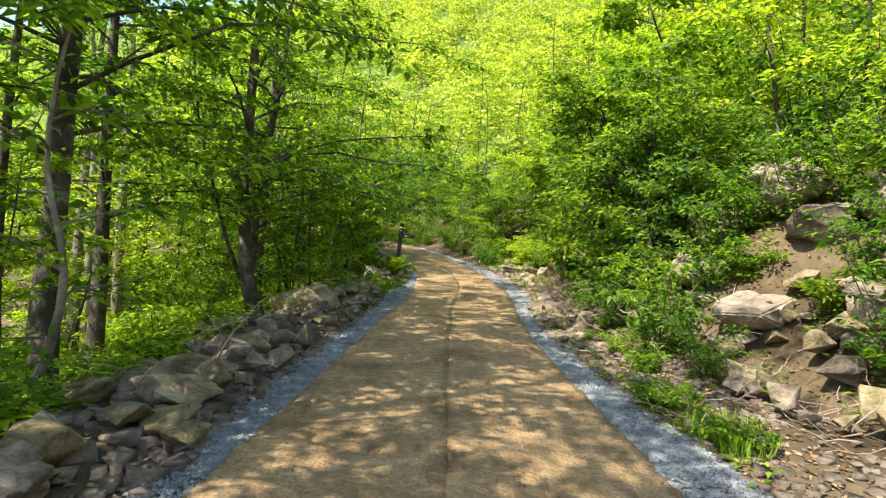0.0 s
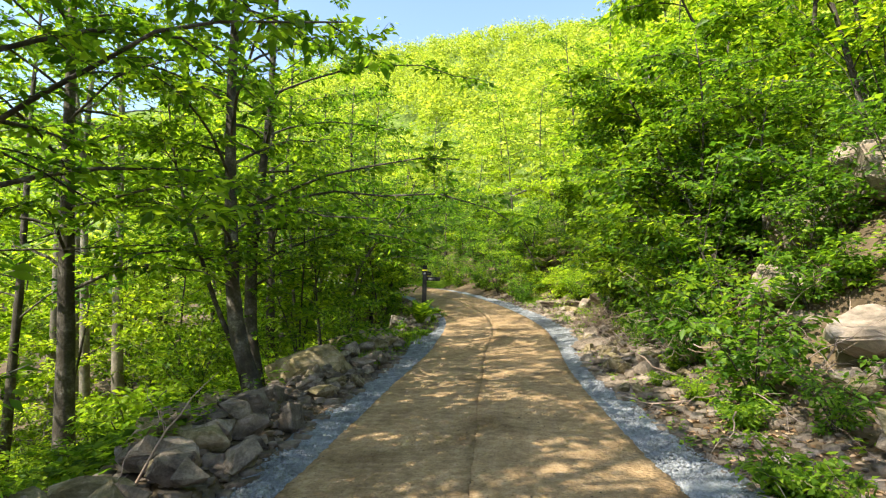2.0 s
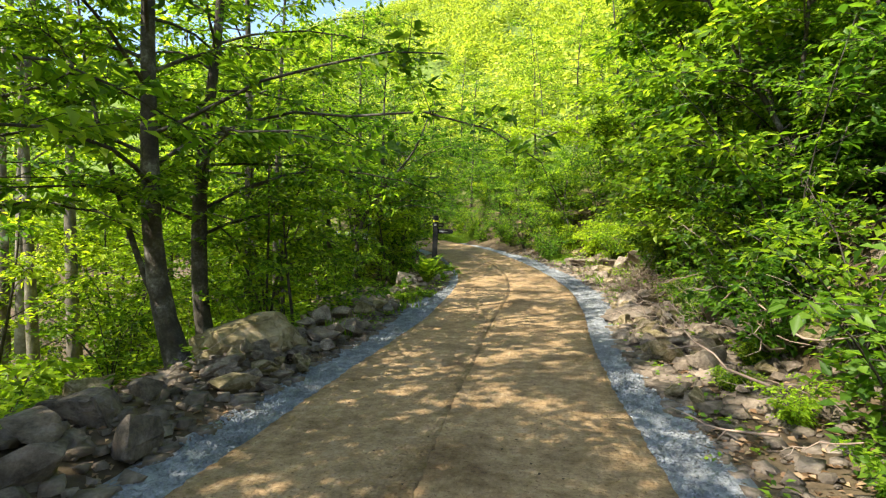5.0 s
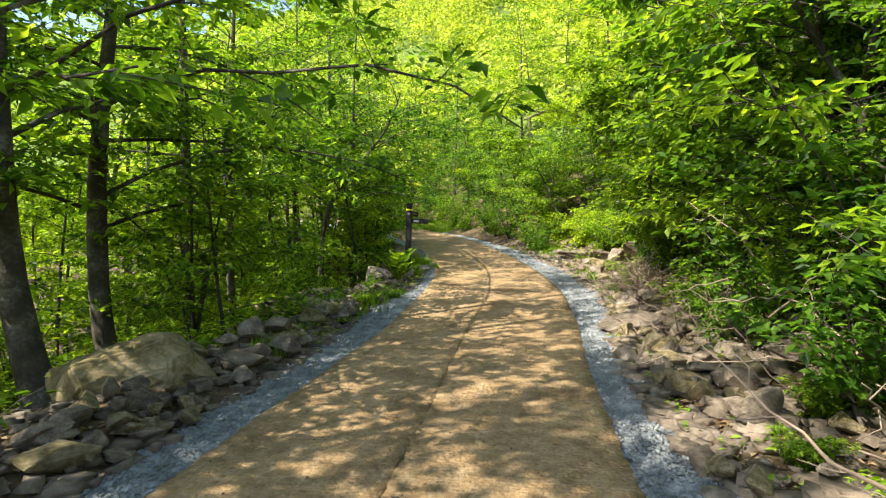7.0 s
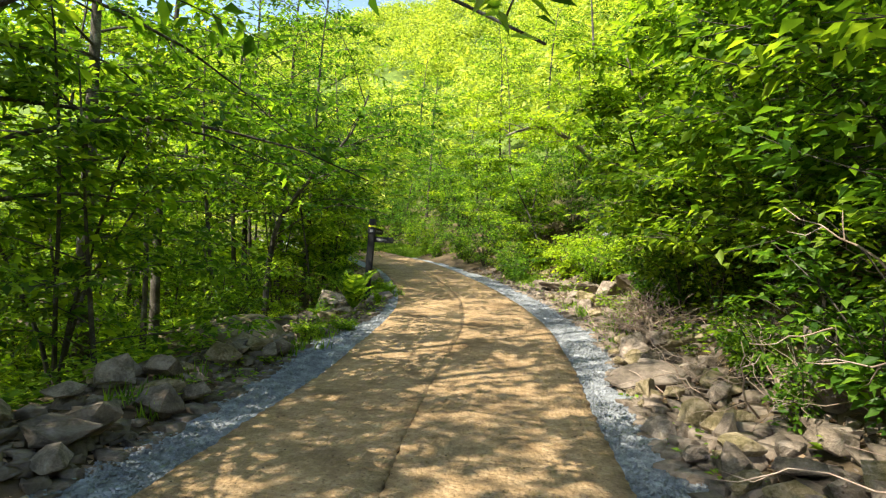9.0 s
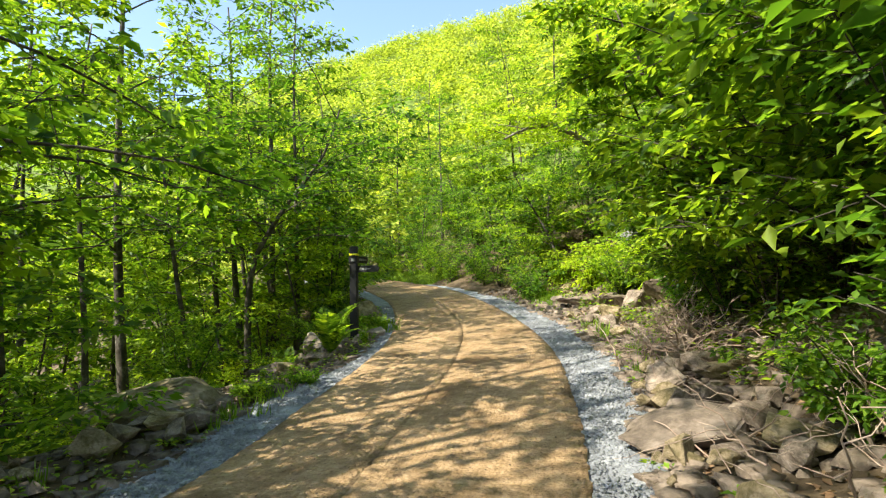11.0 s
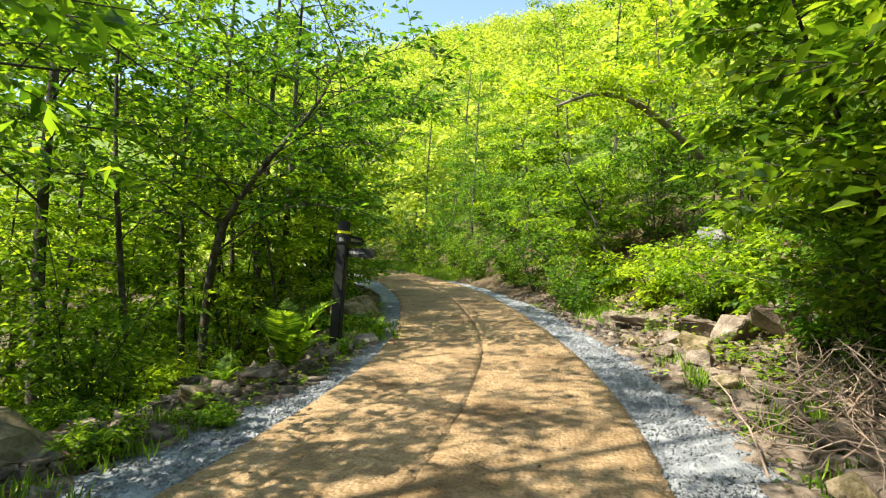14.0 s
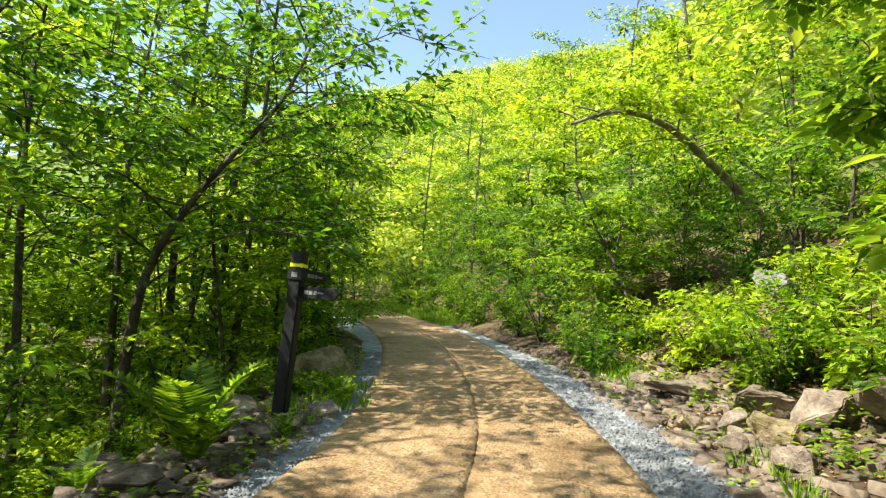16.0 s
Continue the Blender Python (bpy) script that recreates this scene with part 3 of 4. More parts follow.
SPOTS = [
    # the slope down: a line of tall trees, the first two unseen and added for shade, young growth beyond
    (0, -5.4, 0.4, 130, 1.2), (1, -7.2, 1.6, 30, 1.4), (7, -11.7, 14.0, 10, 1.0), (7, -11.0, 13.9, 80, 1.1), (7, -10.4, 13.7, 200, 0.95), (7, -10.0, 14.3, 150, 1.05), (0, -6.2, 3.2, 75, 1.3),
    (0, -10.8, 19.6, 40, 1.2), (1, -11.2, 22.6, 200, 1.2), (1, -6.6, 17.2, 320, 1.0), (0, -7.6, 22.3, 110, 1.1), (0, -6.0, 23.2, 0, 1.15), (1, -7.4, 24.8, 40, 1.1), (0, -8.8, 30.2, 260, 1.2),
    (1, -10.8, 31.5, 30, 1.1), (0, -14, 36, 60, 1.1), (0, -6.5, -1.5, 45, 1.2), (1, -7.0, 20.4, 20, 1.15), (0, -9.0, 26.0, 200, 1.1),
    (3, -5.4, 22.4, 200, 0.75), (5, -5.8, 24.4, 260, 0.85), (3, -6.4, 26.2, 320, 0.9), (3, -8.0, 17.4, 15, 0.6),
    (5, -7.2, 27.6, 33, 1.0), (3, -8.4, 29.6, 80, 1.0), (3, -8.6, 14.6, 75, 0.8), (3, -9.6, 12.0, 0, 0.8), (5, -9.6, 17.4, 0, 0.8), (3, -10.5, 9.8, 200, 0.8), (3, -10.8, 20.5, 0, 0.9),
    (5, -11.5, 14.5, 50, 0.8), (3, -12.5, 18.0, 120, 0.9), (3, -12.0, 24.5, 120, 1.0), (5, -12.6, 29.0, 180, 1.0), (3, -9.0, 6.0, 10, 0.8), (3, -13.5, 12.0, 10, 0.9), (5, -10.0, 23.0, 10, 0.9), (3, -4.1, 4.0, 0, 0.4),
    (3, -15.5, 16.0, 0, 1.1), (3, -16, 22, 70, 1.2), (5, -15, 28, 140, 1.2), (3, -18, 33, 0, 1.3), (3, -19, 26, 60, 1.2), (3, -14, 8, 60, 1.0),
    (2, -8.6, 24.8, 0, 1.2), (1, -5.9, 26.9, 45, 1.0),
    (5, -4.3, 13.4, 200, 0.7), (1, -7.0, 4.2, 20, 1.2), (2, -7.4, 7.8, 20, 1.1), (2, -9.4, 10.6, 120, 1.1), 
    (2, -8.2, 19.8, 30, 1.3), (2, -7.4, 24.4, 100, 1.2),
    # tall wood further down the slope, lighter leaf copies standing in for sun on it
    (3, -14.5, 21.5, 0, 2.1), (3, -17.0, 26.0, 80, 2.3), (3, -19.0, 19.0, 150, 2.2), (3, -21.0, 31.0, 210, 2.4), (3, -14.0, 28.5, 300, 2.0), (3, -17.5, 13.5, 40, 2.1), (3, -23.0, 24.0, 110, 2.4), (3, -16.0, 34.0, 10, 2.2), (3, -20.0, 10.0, 10, 2.2),
    # the far bend, mostly deep-leaved copies that put its shade into the colour
    (6, -0.4, 30.4, 0, 0.9), (4, -1.6, 33.0, 60, 0.9), (4, 0.6, 28.6, 150, 0.8), (4, -3.4, 36.0, 10, 1.0), (2, -5.0, 38.6, 70, 0.9), (4, -6.6, 40.2, 200, 1.0), (6, 1.0, 26.9, 10, 0.9), (2, -8.8, 43.5, 30, 1.0), (4, -8.2, 33.6, 30, 0.9), (4, -10.4, 37.0, 0, 1.0), (2, -9.6, 35.0, 90, 0.9),
    # the bank up
    (6, 3.4, 16.9, 0, 1.0), (5, 3.9, 16.2, 30, 0.95), (5, 4.2, 19.0, 200, 0.9), (6, 3.3, 18.4, 20, 0.9), (4, 3.2, 11.6, 80, 0.9), (3, 5.4, 10.6, 80, 1.0), (3, 5.4, 17.8, 10, 1.2), (3, 5.8, 24.2, 60, 1.4), (3, 7.2, 18.4, 140, 1.5), (3, 6.4, 14.6, 250, 1.3), (3, 4.9, 20.2, 200, 1.05),
    (6, 3.5, 11.4, -15, 1.0), (6, 3.6, 13.3, 5, 1.0), (6, 3.8, 15.3, -10, 1.0), (6, 4.2, 18.6, 0, 1.0), (6, 4.9, 12.2, 0, 1.2), (6, 4.8, 20.6, 0, 1.0),
    (4, 3.5, 12.4, 0, 0.9), (6, 3.3, 14.6, 120, 0.95), (3, 4.6, 13.8, 30, 0.9), (4, 3.6, 10.2, 220, 0.7), (0, 5.6, 16.5, 300, 0.9),
    (5, 4.0, 17.6, 60, 0.9), (1, 5.2, 19.8, 10, 0.9), (3, 4.6, 22.0, 10, 0.7), (4, 4.0, 24.6, 100, 0.8), (0, 6.0, 23.4, 140, 1.0),
    (3, 6.4, 20.8, 0, 1.2), (1, 5.0, 29.5, 90, 1.0), (3, 2.6, 30.6, 230, 0.8), (0, 1.4, 33.5, 20, 1.0), (1, -0.2, 36.0, 70, 1.0),
    (2, 3.6, 34.5, 160, 1.1), (3, -3.0, 39.5, 0, 1.0), (0, -6.5, 44.0, 50, 1.2), (1, -1.0, 42.0, 100, 1.2), (2, 7.5, 27.0, 200, 1.1),
    (1, 7.0, 11.0, 250, 0.9), (3, 6.5, 8.5, 0, 0.8), (0, 8.0, 15.0, 180, 1.0), (2, 8.0, 3.0, 40, 0.9), (4, 6.8, 5.6, 0, 0.8),
    (1, 9.5, 20.0, 5, 1.1), (0, 9.0, 32.0, 15, 1.2), (2, 6.5, 40.0, 25, 1.2), (3, -10.5, 47.0, 35, 1.2), (0, -15, 44.0, 45, 1.2), (1, -14.0, 53.0, 65, 1.4),
]
used = set()
for k, x, y, rz, s in SPOTS:
    put(PROTO[k], x, y, rz, s, 0, k not in used)
    used.add(k)

# ---- shrubs ----
SHRUBS = [
    shrub_from(grow_shrub(41, 2.3, 1.2), M_LEAF, "leafy green shrub with thin arching stems"),
    shrub_from(grow_shrub(42, 1.7, 1.1), M_LEAF_DARK, "dense deep green shrub with thin stems"),
    shrub_from(grow_shrub(43, 2.8, 1.3, 7), M_LEAF_DARK, "tall deep green shrub of many thin stems"),
    shrub_from(grow_shrub(44, 1.3, 1.0, 7), M_LEAF_YELLOW, "low sunlit yellow-green shrub"),
    shrub_from(grow_shrub(45, 0.8, 0.8, 7, 7, 26, 0.13), M_LEAF, "low broad-leaved green plant", "undergrowth plants"),
    shrub_from(grow_shrub(46, 4.6, 2.1, 5, 12, 24, 0.18, 0.028, 0.45, 0.25), M_LEAF, "tall many-stemmed sapling with layered green sprays"),
]
shrub_rng = np.random.default_rng(123)
spots = []


def try_spot(k, x, y, s, gap):
    if all((x - a) ** 2 + (y - b) ** 2 > gap * gap for a, b in spots):
        spots.append((x, y))
        put(SHRUBS[k], x, y, shrub_rng.uniform(0, 360), s, 0, k not in shrub_used)
        shrub_used.add(k)


shrub_used = set()
for k, x, y, s in ((3, 2.2, 22.9, 1.0), (3, 2.9, 21.6, 0.9), (3, 1.7, 24.2, 1.0), (3, 1.0, 26.0, 0.9), (3, 3.2, 23.6, 1.1), (3, 0.5, 28.0, 0.9),
                   (0, 5.2, 8.4, 1.0), (1, 4.4, 9.6, 0.9), (2, 4.7, 8.9, 0.75), (1, 4.2, 10.6, 0.8), (2, 4.0, 9.7, 0.7), (1, 3.6, 9.0, 0.6), (4, 4.0, 8.8, 0.7), (4, 4.6, 7.4, 0.6), (2, 6.4, 9.4, 1.1), (1, 6.2, 7.6, 1.0), (2, 5.6, 10.4, 1.1), (1, 5.5, 5.2, 0.7), (2, 6.3, 4.6, 1.0), (0, 5.6, 7.8, 0.9), (2, 5.8, 6.8, 0.9), (1, 3.9, 11.2, 1.0), (3, 2.45, 22.9, 0.5), (3, 2.2, 25.2, 0.9), (2, 3.0, 25.8, 1.0), (2, 2.0, 27.2, 1.0), (0, 1.2, 29.0, 1.0), (2, -0.2, 30.4, 1.0), (1, -1.2, 32.0, 1.0), (2, 0.6, 31.0, 1.0), (2, -2.6, 34.2, 1.1), (0, -3.8, 36.4, 1.1), (2, -6.0, 38.8, 1.1), (2, -8.4, 40.6, 1.2), (0, -4.8, 39.8, 1.2), (2, 2.9, 10.6, 1.0), (1, 2.6, 11.9, 0.8), (2, 2.9, 13.2, 1.0), (0, 2.8, 9.2, 0.8), (1, 2.7, 8.4, 0.9), (0, 3.1, 16.4, 0.9), (2, 3.0, 17.8, 0.8), (1, 3.4, 19.4, 0.9),
                   (1, 3.0, 20.1, 0.7), (1, 3.5, 21.0, 0.8), (0, 3.6, 16.0, 0.8), (0, 3.0, 19.3, 0.6), (2, 4.3, 6.0, 0.7), (1, 5.0, 7.4, 0.6), (1, 3.9, 4.2, 0.5), (2, 5.0, 3.4, 0.9), (1, 2.9, 7.2, 0.5), (1, 3.3, 18.3, 0.8), (0, 2.15, 22.3, 0.7), (0, 2.75, 22.6, 0.75), (4, 2.7, 14.4, 0.5), (1, 3.4, 12.2, 0.8), (5, -4.9, 13.5, 1.0), (5, -5.6, 18.2, 0.7), (5, -5.6, 24.6, 1.0), (5, -6.6, 22.6, 1.1), (5, 4.2, 14.2, 1.0), (5, 4.6, 18.0, 0.9), (5, 3.9, 26.4, 0.9), (5, 2.4, 29.4, 1.0), (1, 2.55, 10.2, 0.7), (0, 2.75, 11.2, 0.7), (1, 2.4, 12.6, 0.5), (1, 2.5, 13.6, 0.55), (0, 2.9, 12.1, 0.7), (4, 1.95, 5.9, 0.5), (4, 2.2, 4.8, 0.4), (4, -2.95, 16.1, 0.42), (4, -2.7, 16.9, 0.35), (4, -4.7, 17.2, 0.6), (0, -5.2, 17.9, 0.7),
                   (4, -4.8, 16.6, 0.6), (4, -3.9, 21.6, 0.6), (4, -3.4, 22.0, 0.45), (1, -5.0, 22.0, 0.7), (0, -5.4, 24.3, 0.8), (1, -6.3, 26.5, 0.8), (0, -7.4, 29.0, 0.8),
                   (3, 2.2, 8.9, 0.32), (4, 2.3, 7.6, 0.45), (4, 2.4, 10.4, 0.4), (4, 2.0, 9.7, 0.3), (4, -3.4, 3.4, 0.6), (4, -4.2, 5.0, 0.8), (0, -4.8, 4.2, 0.5), (4, -5.6, 7.9, 0.6)):
    spots.append((x, y))
    put(SHRUBS[k], x, y, shrub_rng.uniform(0, 360), s, 0, k not in shrub_used)
    shrub_used.add(k)
for i in range(46):
    y = shrub_rng.uniform(24, 42)
    try_spot(int(shrub_rng.choice([1, 2, 1, 0])), float(gravel_right(y)) + shrub_rng.uniform(0.5, 2.0), y, shrub_rng.uniform(0.6, 1.0), 0.8)
for i in range(1300):
    y = shrub_rng.uniform(1, 44)
    l = (2.9 if 7.5 < y < 11.5 else 1.6) + 8 * shrub_rng.uniform(0, 1) ** 1.4 if y < 14 else (2.3 if y < 24 else 1.2) + 7 * shrub_rng.uniform(0, 1) ** 1.7
    # Lighter-leaved shrubs are mixed in to make the slope look better lit.
    k = int(shrub_rng.choice([0, 3, 4, 4, 0] if l < 3 else [0, 3, 3, 0, 4, 3]))
    try_spot(k, float(gravel_left(y)) - l, y, shrub_rng.uniform(0.55, 1.0) * (0.75 if l < 2.6 else 1.1), 1.2)
for i in range(1100):
    y = shrub_rng.uniform(6, 46)
    r = shrub_rng.uniform(1.5 if y > 8 else 2.9, 6.5)
    k = int(shrub_rng.choice([0, 1, 2, 2, 1, 3]))
    try_spot(k, float(gravel_right(y)) + r, y, shrub_rng.uniform(0.7, 1.15), 1.15)


# ---- low growth, litter and loose stone ----
def scatter_xy(rng, n, y0, y1, a, b, side):
    y = rng.uniform(y0, y1, n)
    d = a + (b - a) * rng.uniform(0, 1, n) ** 1.6
    x = gravel_left(y) - d if side < 0 else gravel_right(y) + d
    return x, y


def herbs(name, rng, x, y, per, leaf, tall, material, label, wide=0.5):
    t = np.repeat(np.arange(len(x)), per)
    n = len(t)
    az = rng.uniform(0, 6.283, n)
    h = rng.uniform(0.2, 1, n) * (tall * rng.uniform(0.4, 1.2, len(x)))[t]
    out = np.stack([np.cos(az), np.sin(az), rng.uniform(-0.2, 0.5, n)], 1)
    base = np.stack([x[t], y[t], ground_z(x, y)[t] + h], 1) + out * 0.04
    ll = leaf * rng.uniform(0.5, 1.3, n)
    o = new(name, tri_mesh(name, *leaves(base, out, np.array([0, 0, 1.0]) + rng.normal(0, 0.35, (n, 3)), ll, ll * wide), material))
    return tagged(o, label, "plants", kind="stuff")


rg = np.random.default_rng(5)
x, y = scatter_xy(rg, 5000, 0, 40, 1.0, 13, -1)
keep = (((y < 8) | (y > 11.2)) & (y < 15)) | (y > 23.5) | (gravel_left(y) - x > 2.3) | (rg.uniform(0, 1, len(x)) < 0.12)
x, y = x[keep], y[keep]
herbs("undergrowth", rg, x, y, 8, 0.11, 0.38, M_LEAF, "low green herbs covering the forest floor on the slope")
x, y = scatter_xy(rg, 2600, 5, 44, 0.9, 8, 1)
keep = (y > 15.5) | (x > 3.6) | (rg.uniform(0, 1, len(x)) < 0.15)
x, y = x[keep], y[keep]
herbs("bank_undergrowth", rg, x, y, 8, 0.09, 0.3, M_LEAF, "low green herbs on the stony bank")
x, y = scatter_xy(rg, 130, 4, 26, 0.0, 0.5, 1)
herbs("edge_weeds", rg, x, y, 8, 0.07, 0.1, M_GRASS, "small weeds along the gravel edge")
x, y = scatter_xy(rg, 220, 12, 26, 0.0, 0.6, -1)
herbs("edge_weeds", rg, x, y, 8, 0.07, 0.12, M_GRASS, "small weeds along the gravel edge")


def litter(rng, x, y, material, label, size=0.07, name="leaf_litter", lift=0.012):
    n = len(x)
    az = rng.uniform(0, 6.283, n)
    d = np.stack([np.cos(az), np.sin(az), rng.uniform(-0.1, 0.25, n)], 1)
    p = np.stack([x, y, ground_z(x, y) + lift], 1)
    ll = size * rng.uniform(0.5, 1.4, n)
    o = new(name, tri_mesh(name, *leaves(p, d, np.array([0, 0, 1.0]) + rng.normal(0, 0.3, (n, 3)), ll, ll * 0.5), material))
    return tagged(o, label, "leaf litter", kind="stuff")


xa, ya = scatter_xy(rg, 15000, 0, 28, 0.05, 4.0, 1)
xb, yb = scatter_xy(rg, 9000, 0, 30, 0.1, 8, -1)
litter(rg, np.concatenate([xa, xb]), np.concatenate([ya, yb]), M_LEAF_DEAD, "dry brown fallen leaves on the banks")


def grass(name, rng, x, y, per, tall, label, material=None):
    t = np.repeat(np.arange(len(x)), per)
    n = len(t)
    az = rng.uniform(0, 6.283, n)
    d = np.stack([np.cos(az) * 0.5, np.sin(az) * 0.5, rng.uniform(0.6, 1.3, n)], 1)
    p = np.stack([x[t], y[t], ground_z(x, y)[t]], 1) + rng.normal(0, 0.05, (n, 3)) * [1, 1, 0]
    ll = tall * rng.uniform(0.5, 1.2, n)
    nrm = np.stack([np.cos(az), np.sin(az), 0 * az], 1) + rng.normal(0, 0.2, (n, 3))
    o = new(name, tri_mesh(name, *leaves(p, d, nrm, ll, ll * 0.045 + 0.004), material or M_GRASS))
    return tagged(o, label, "grass", kind="stuff")


def clump_xy(rng, cx, cy, rx, ry, n):
    return cx + rng.normal(0, rx, n), cy + rng.normal(0, ry, n)


parts = [clump_xy(rg, 2.15, 5.1, 0.15, 0.4, 20), clump_xy(rg, 0.5, 24.6, 0.22, 0.5, 60), clump_xy(rg, 0.1, 25.6, 0.2, 0.4, 50), clump_xy(rg, -2.85, 15.9, 0.2, 0.5, 18),
         clump_xy(rg, -2.9, 12.4, 0.15, 0.5, 6), clump_xy(rg, -3.2, 21.3, 0.25, 0.5, 40), clump_xy(rg, 2.0, 17.6, 0.2, 0.7, 14), clump_xy(rg, 1.45, 20.0, 0.12, 0.5, 10)]
grass("grass_tuft", rg, np.concatenate([p[0] for p in parts]), np.concatenate([p[1] for p in parts]), 14, 0.2, "tufts of fresh grass at the path edge")
yv = rg.uniform(33, 45, 2600)
xv = edge_right(yv) + rg.uniform(0.1, 1.6, 2600)
grass("sunny_grass", rg, xv, yv, 6, 0.22, "sunlit pale grass at the bend of the path")


def stones(name, rng, x, y, z, size, material, label, squash=0.7):
    """Many small crushed stones as one mesh: skewed chips."""
    n = len(x)
    o = np.array([[-1, -1, -0.7], [1, -1, -0.7], [1, 1, -0.7], [-1, 1, -0.7], [-1, -1, 0.7], [1, -1, 0.7], [1, 1, 0.7], [-1, 1, 0.7]]) * 0.75
    f = np.array([[0, 1, 5], [0, 5, 4], [1, 2, 6], [1, 6, 5], [2, 3, 7], [2, 7, 6], [3, 0, 4], [3, 4, 7], [4, 5, 6], [4, 6, 7]])
    az = rng.uniform(0, 6.283, n)
    v = o[None] * rng.uniform(0.65, 1.2, (n, 8, 1)) + rng.normal(0, 0.2, (n, 8, 3))
    c, s = np.cos(az)[:, None], np.sin(az)[:, None]
    v = np.stack([v[..., 0] * c - v[..., 1] * s, v[..., 0] * s + v[..., 1] * c, v[..., 2] * squash], -1)
    v = v * size[:, None, None] + np.stack([x, y, z], 1)[:, None]
    t = (f[None] + np.arange(n)[:, None, None] * 8).reshape(-1, 3)
    ob = new(name, tri_mesh(name, v.reshape(-1, 3), t, material))
    return tagged(ob, label, "gravel", kind="stuff")


def gravel_points(rng, n, lo, hi, y0, y1):
    y = y0 + (y1 - y0) * rng.uniform(0, 1, n)
    f = rng.uniform(-0.05, 1.12, n)
    return lo(y) + (hi(y) - lo(y)) * f, y


x, y = gravel_points(rg, 15000, edge_left, gravel_left, 1.5, 26)
stones("gravel", rg, x, y, rise(y) + 0.012, rg.uniform(0.007, 0.019, len(x)), M_GRAVEL, "blue-grey crushed stone chippings")
x, y = gravel_points(rg, 15000, edge_right, gravel_right, 1.5, 26)
stones("gravel", rg, x, y, rise(y) + 0.012, rg.uniform(0.007, 0.019, len(x)), M_GRAVEL, "blue-grey crushed stone chippings")
x, y = scatter_xy(rg, 2600, 1, 28, 0.0, 2.0, 1)
stones("rubble", rg, x, y, ground_z(x, y) + 0.015, rg.uniform(0.02, 0.08, len(x)), M_ROCK, "small loose broken stones on the bank")
x, y = scatter_xy(rg, 900, 9, 25, -0.06, 1.7, 1)
stones("rubble", rg, x, y, ground_z(x, y) + 0.03, rg.uniform(0.04, 0.13, len(x)), M_ROCK, "fist-sized broken stones strewn beside the gravel")
x, y = scatter_xy(rg, 700, 2, 23, -0.04, 1.2, -1)
stones("rubble", rg, x, y, ground_z(x, y) + 0.03, rg.uniform(0.04, 0.12, len(x)), M_ROCK, "fist-sized broken stones along the edge")
x, y = scatter_xy(rg, 2200, 1, 26, 0.0, 1.6, -1)
stones("rubble", rg, x, y, ground_z(x, y) + 0.015, rg.uniform(0.02, 0.08, len(x)), M_ROCK, "small loose broken stones along the edge")
y = rg.uniform(2, 24, 420)
x = edge_left(y) + (edge_right(y) - edge_left(y)) * rg.uniform(0, 1, 420)
stones("crumbs", rg, x, y, rise(y) + 0.036, rg.uniform(0.004, 0.011, 420), M_SOIL, "dark crumbs of soil scattered on the mat", 0.5)

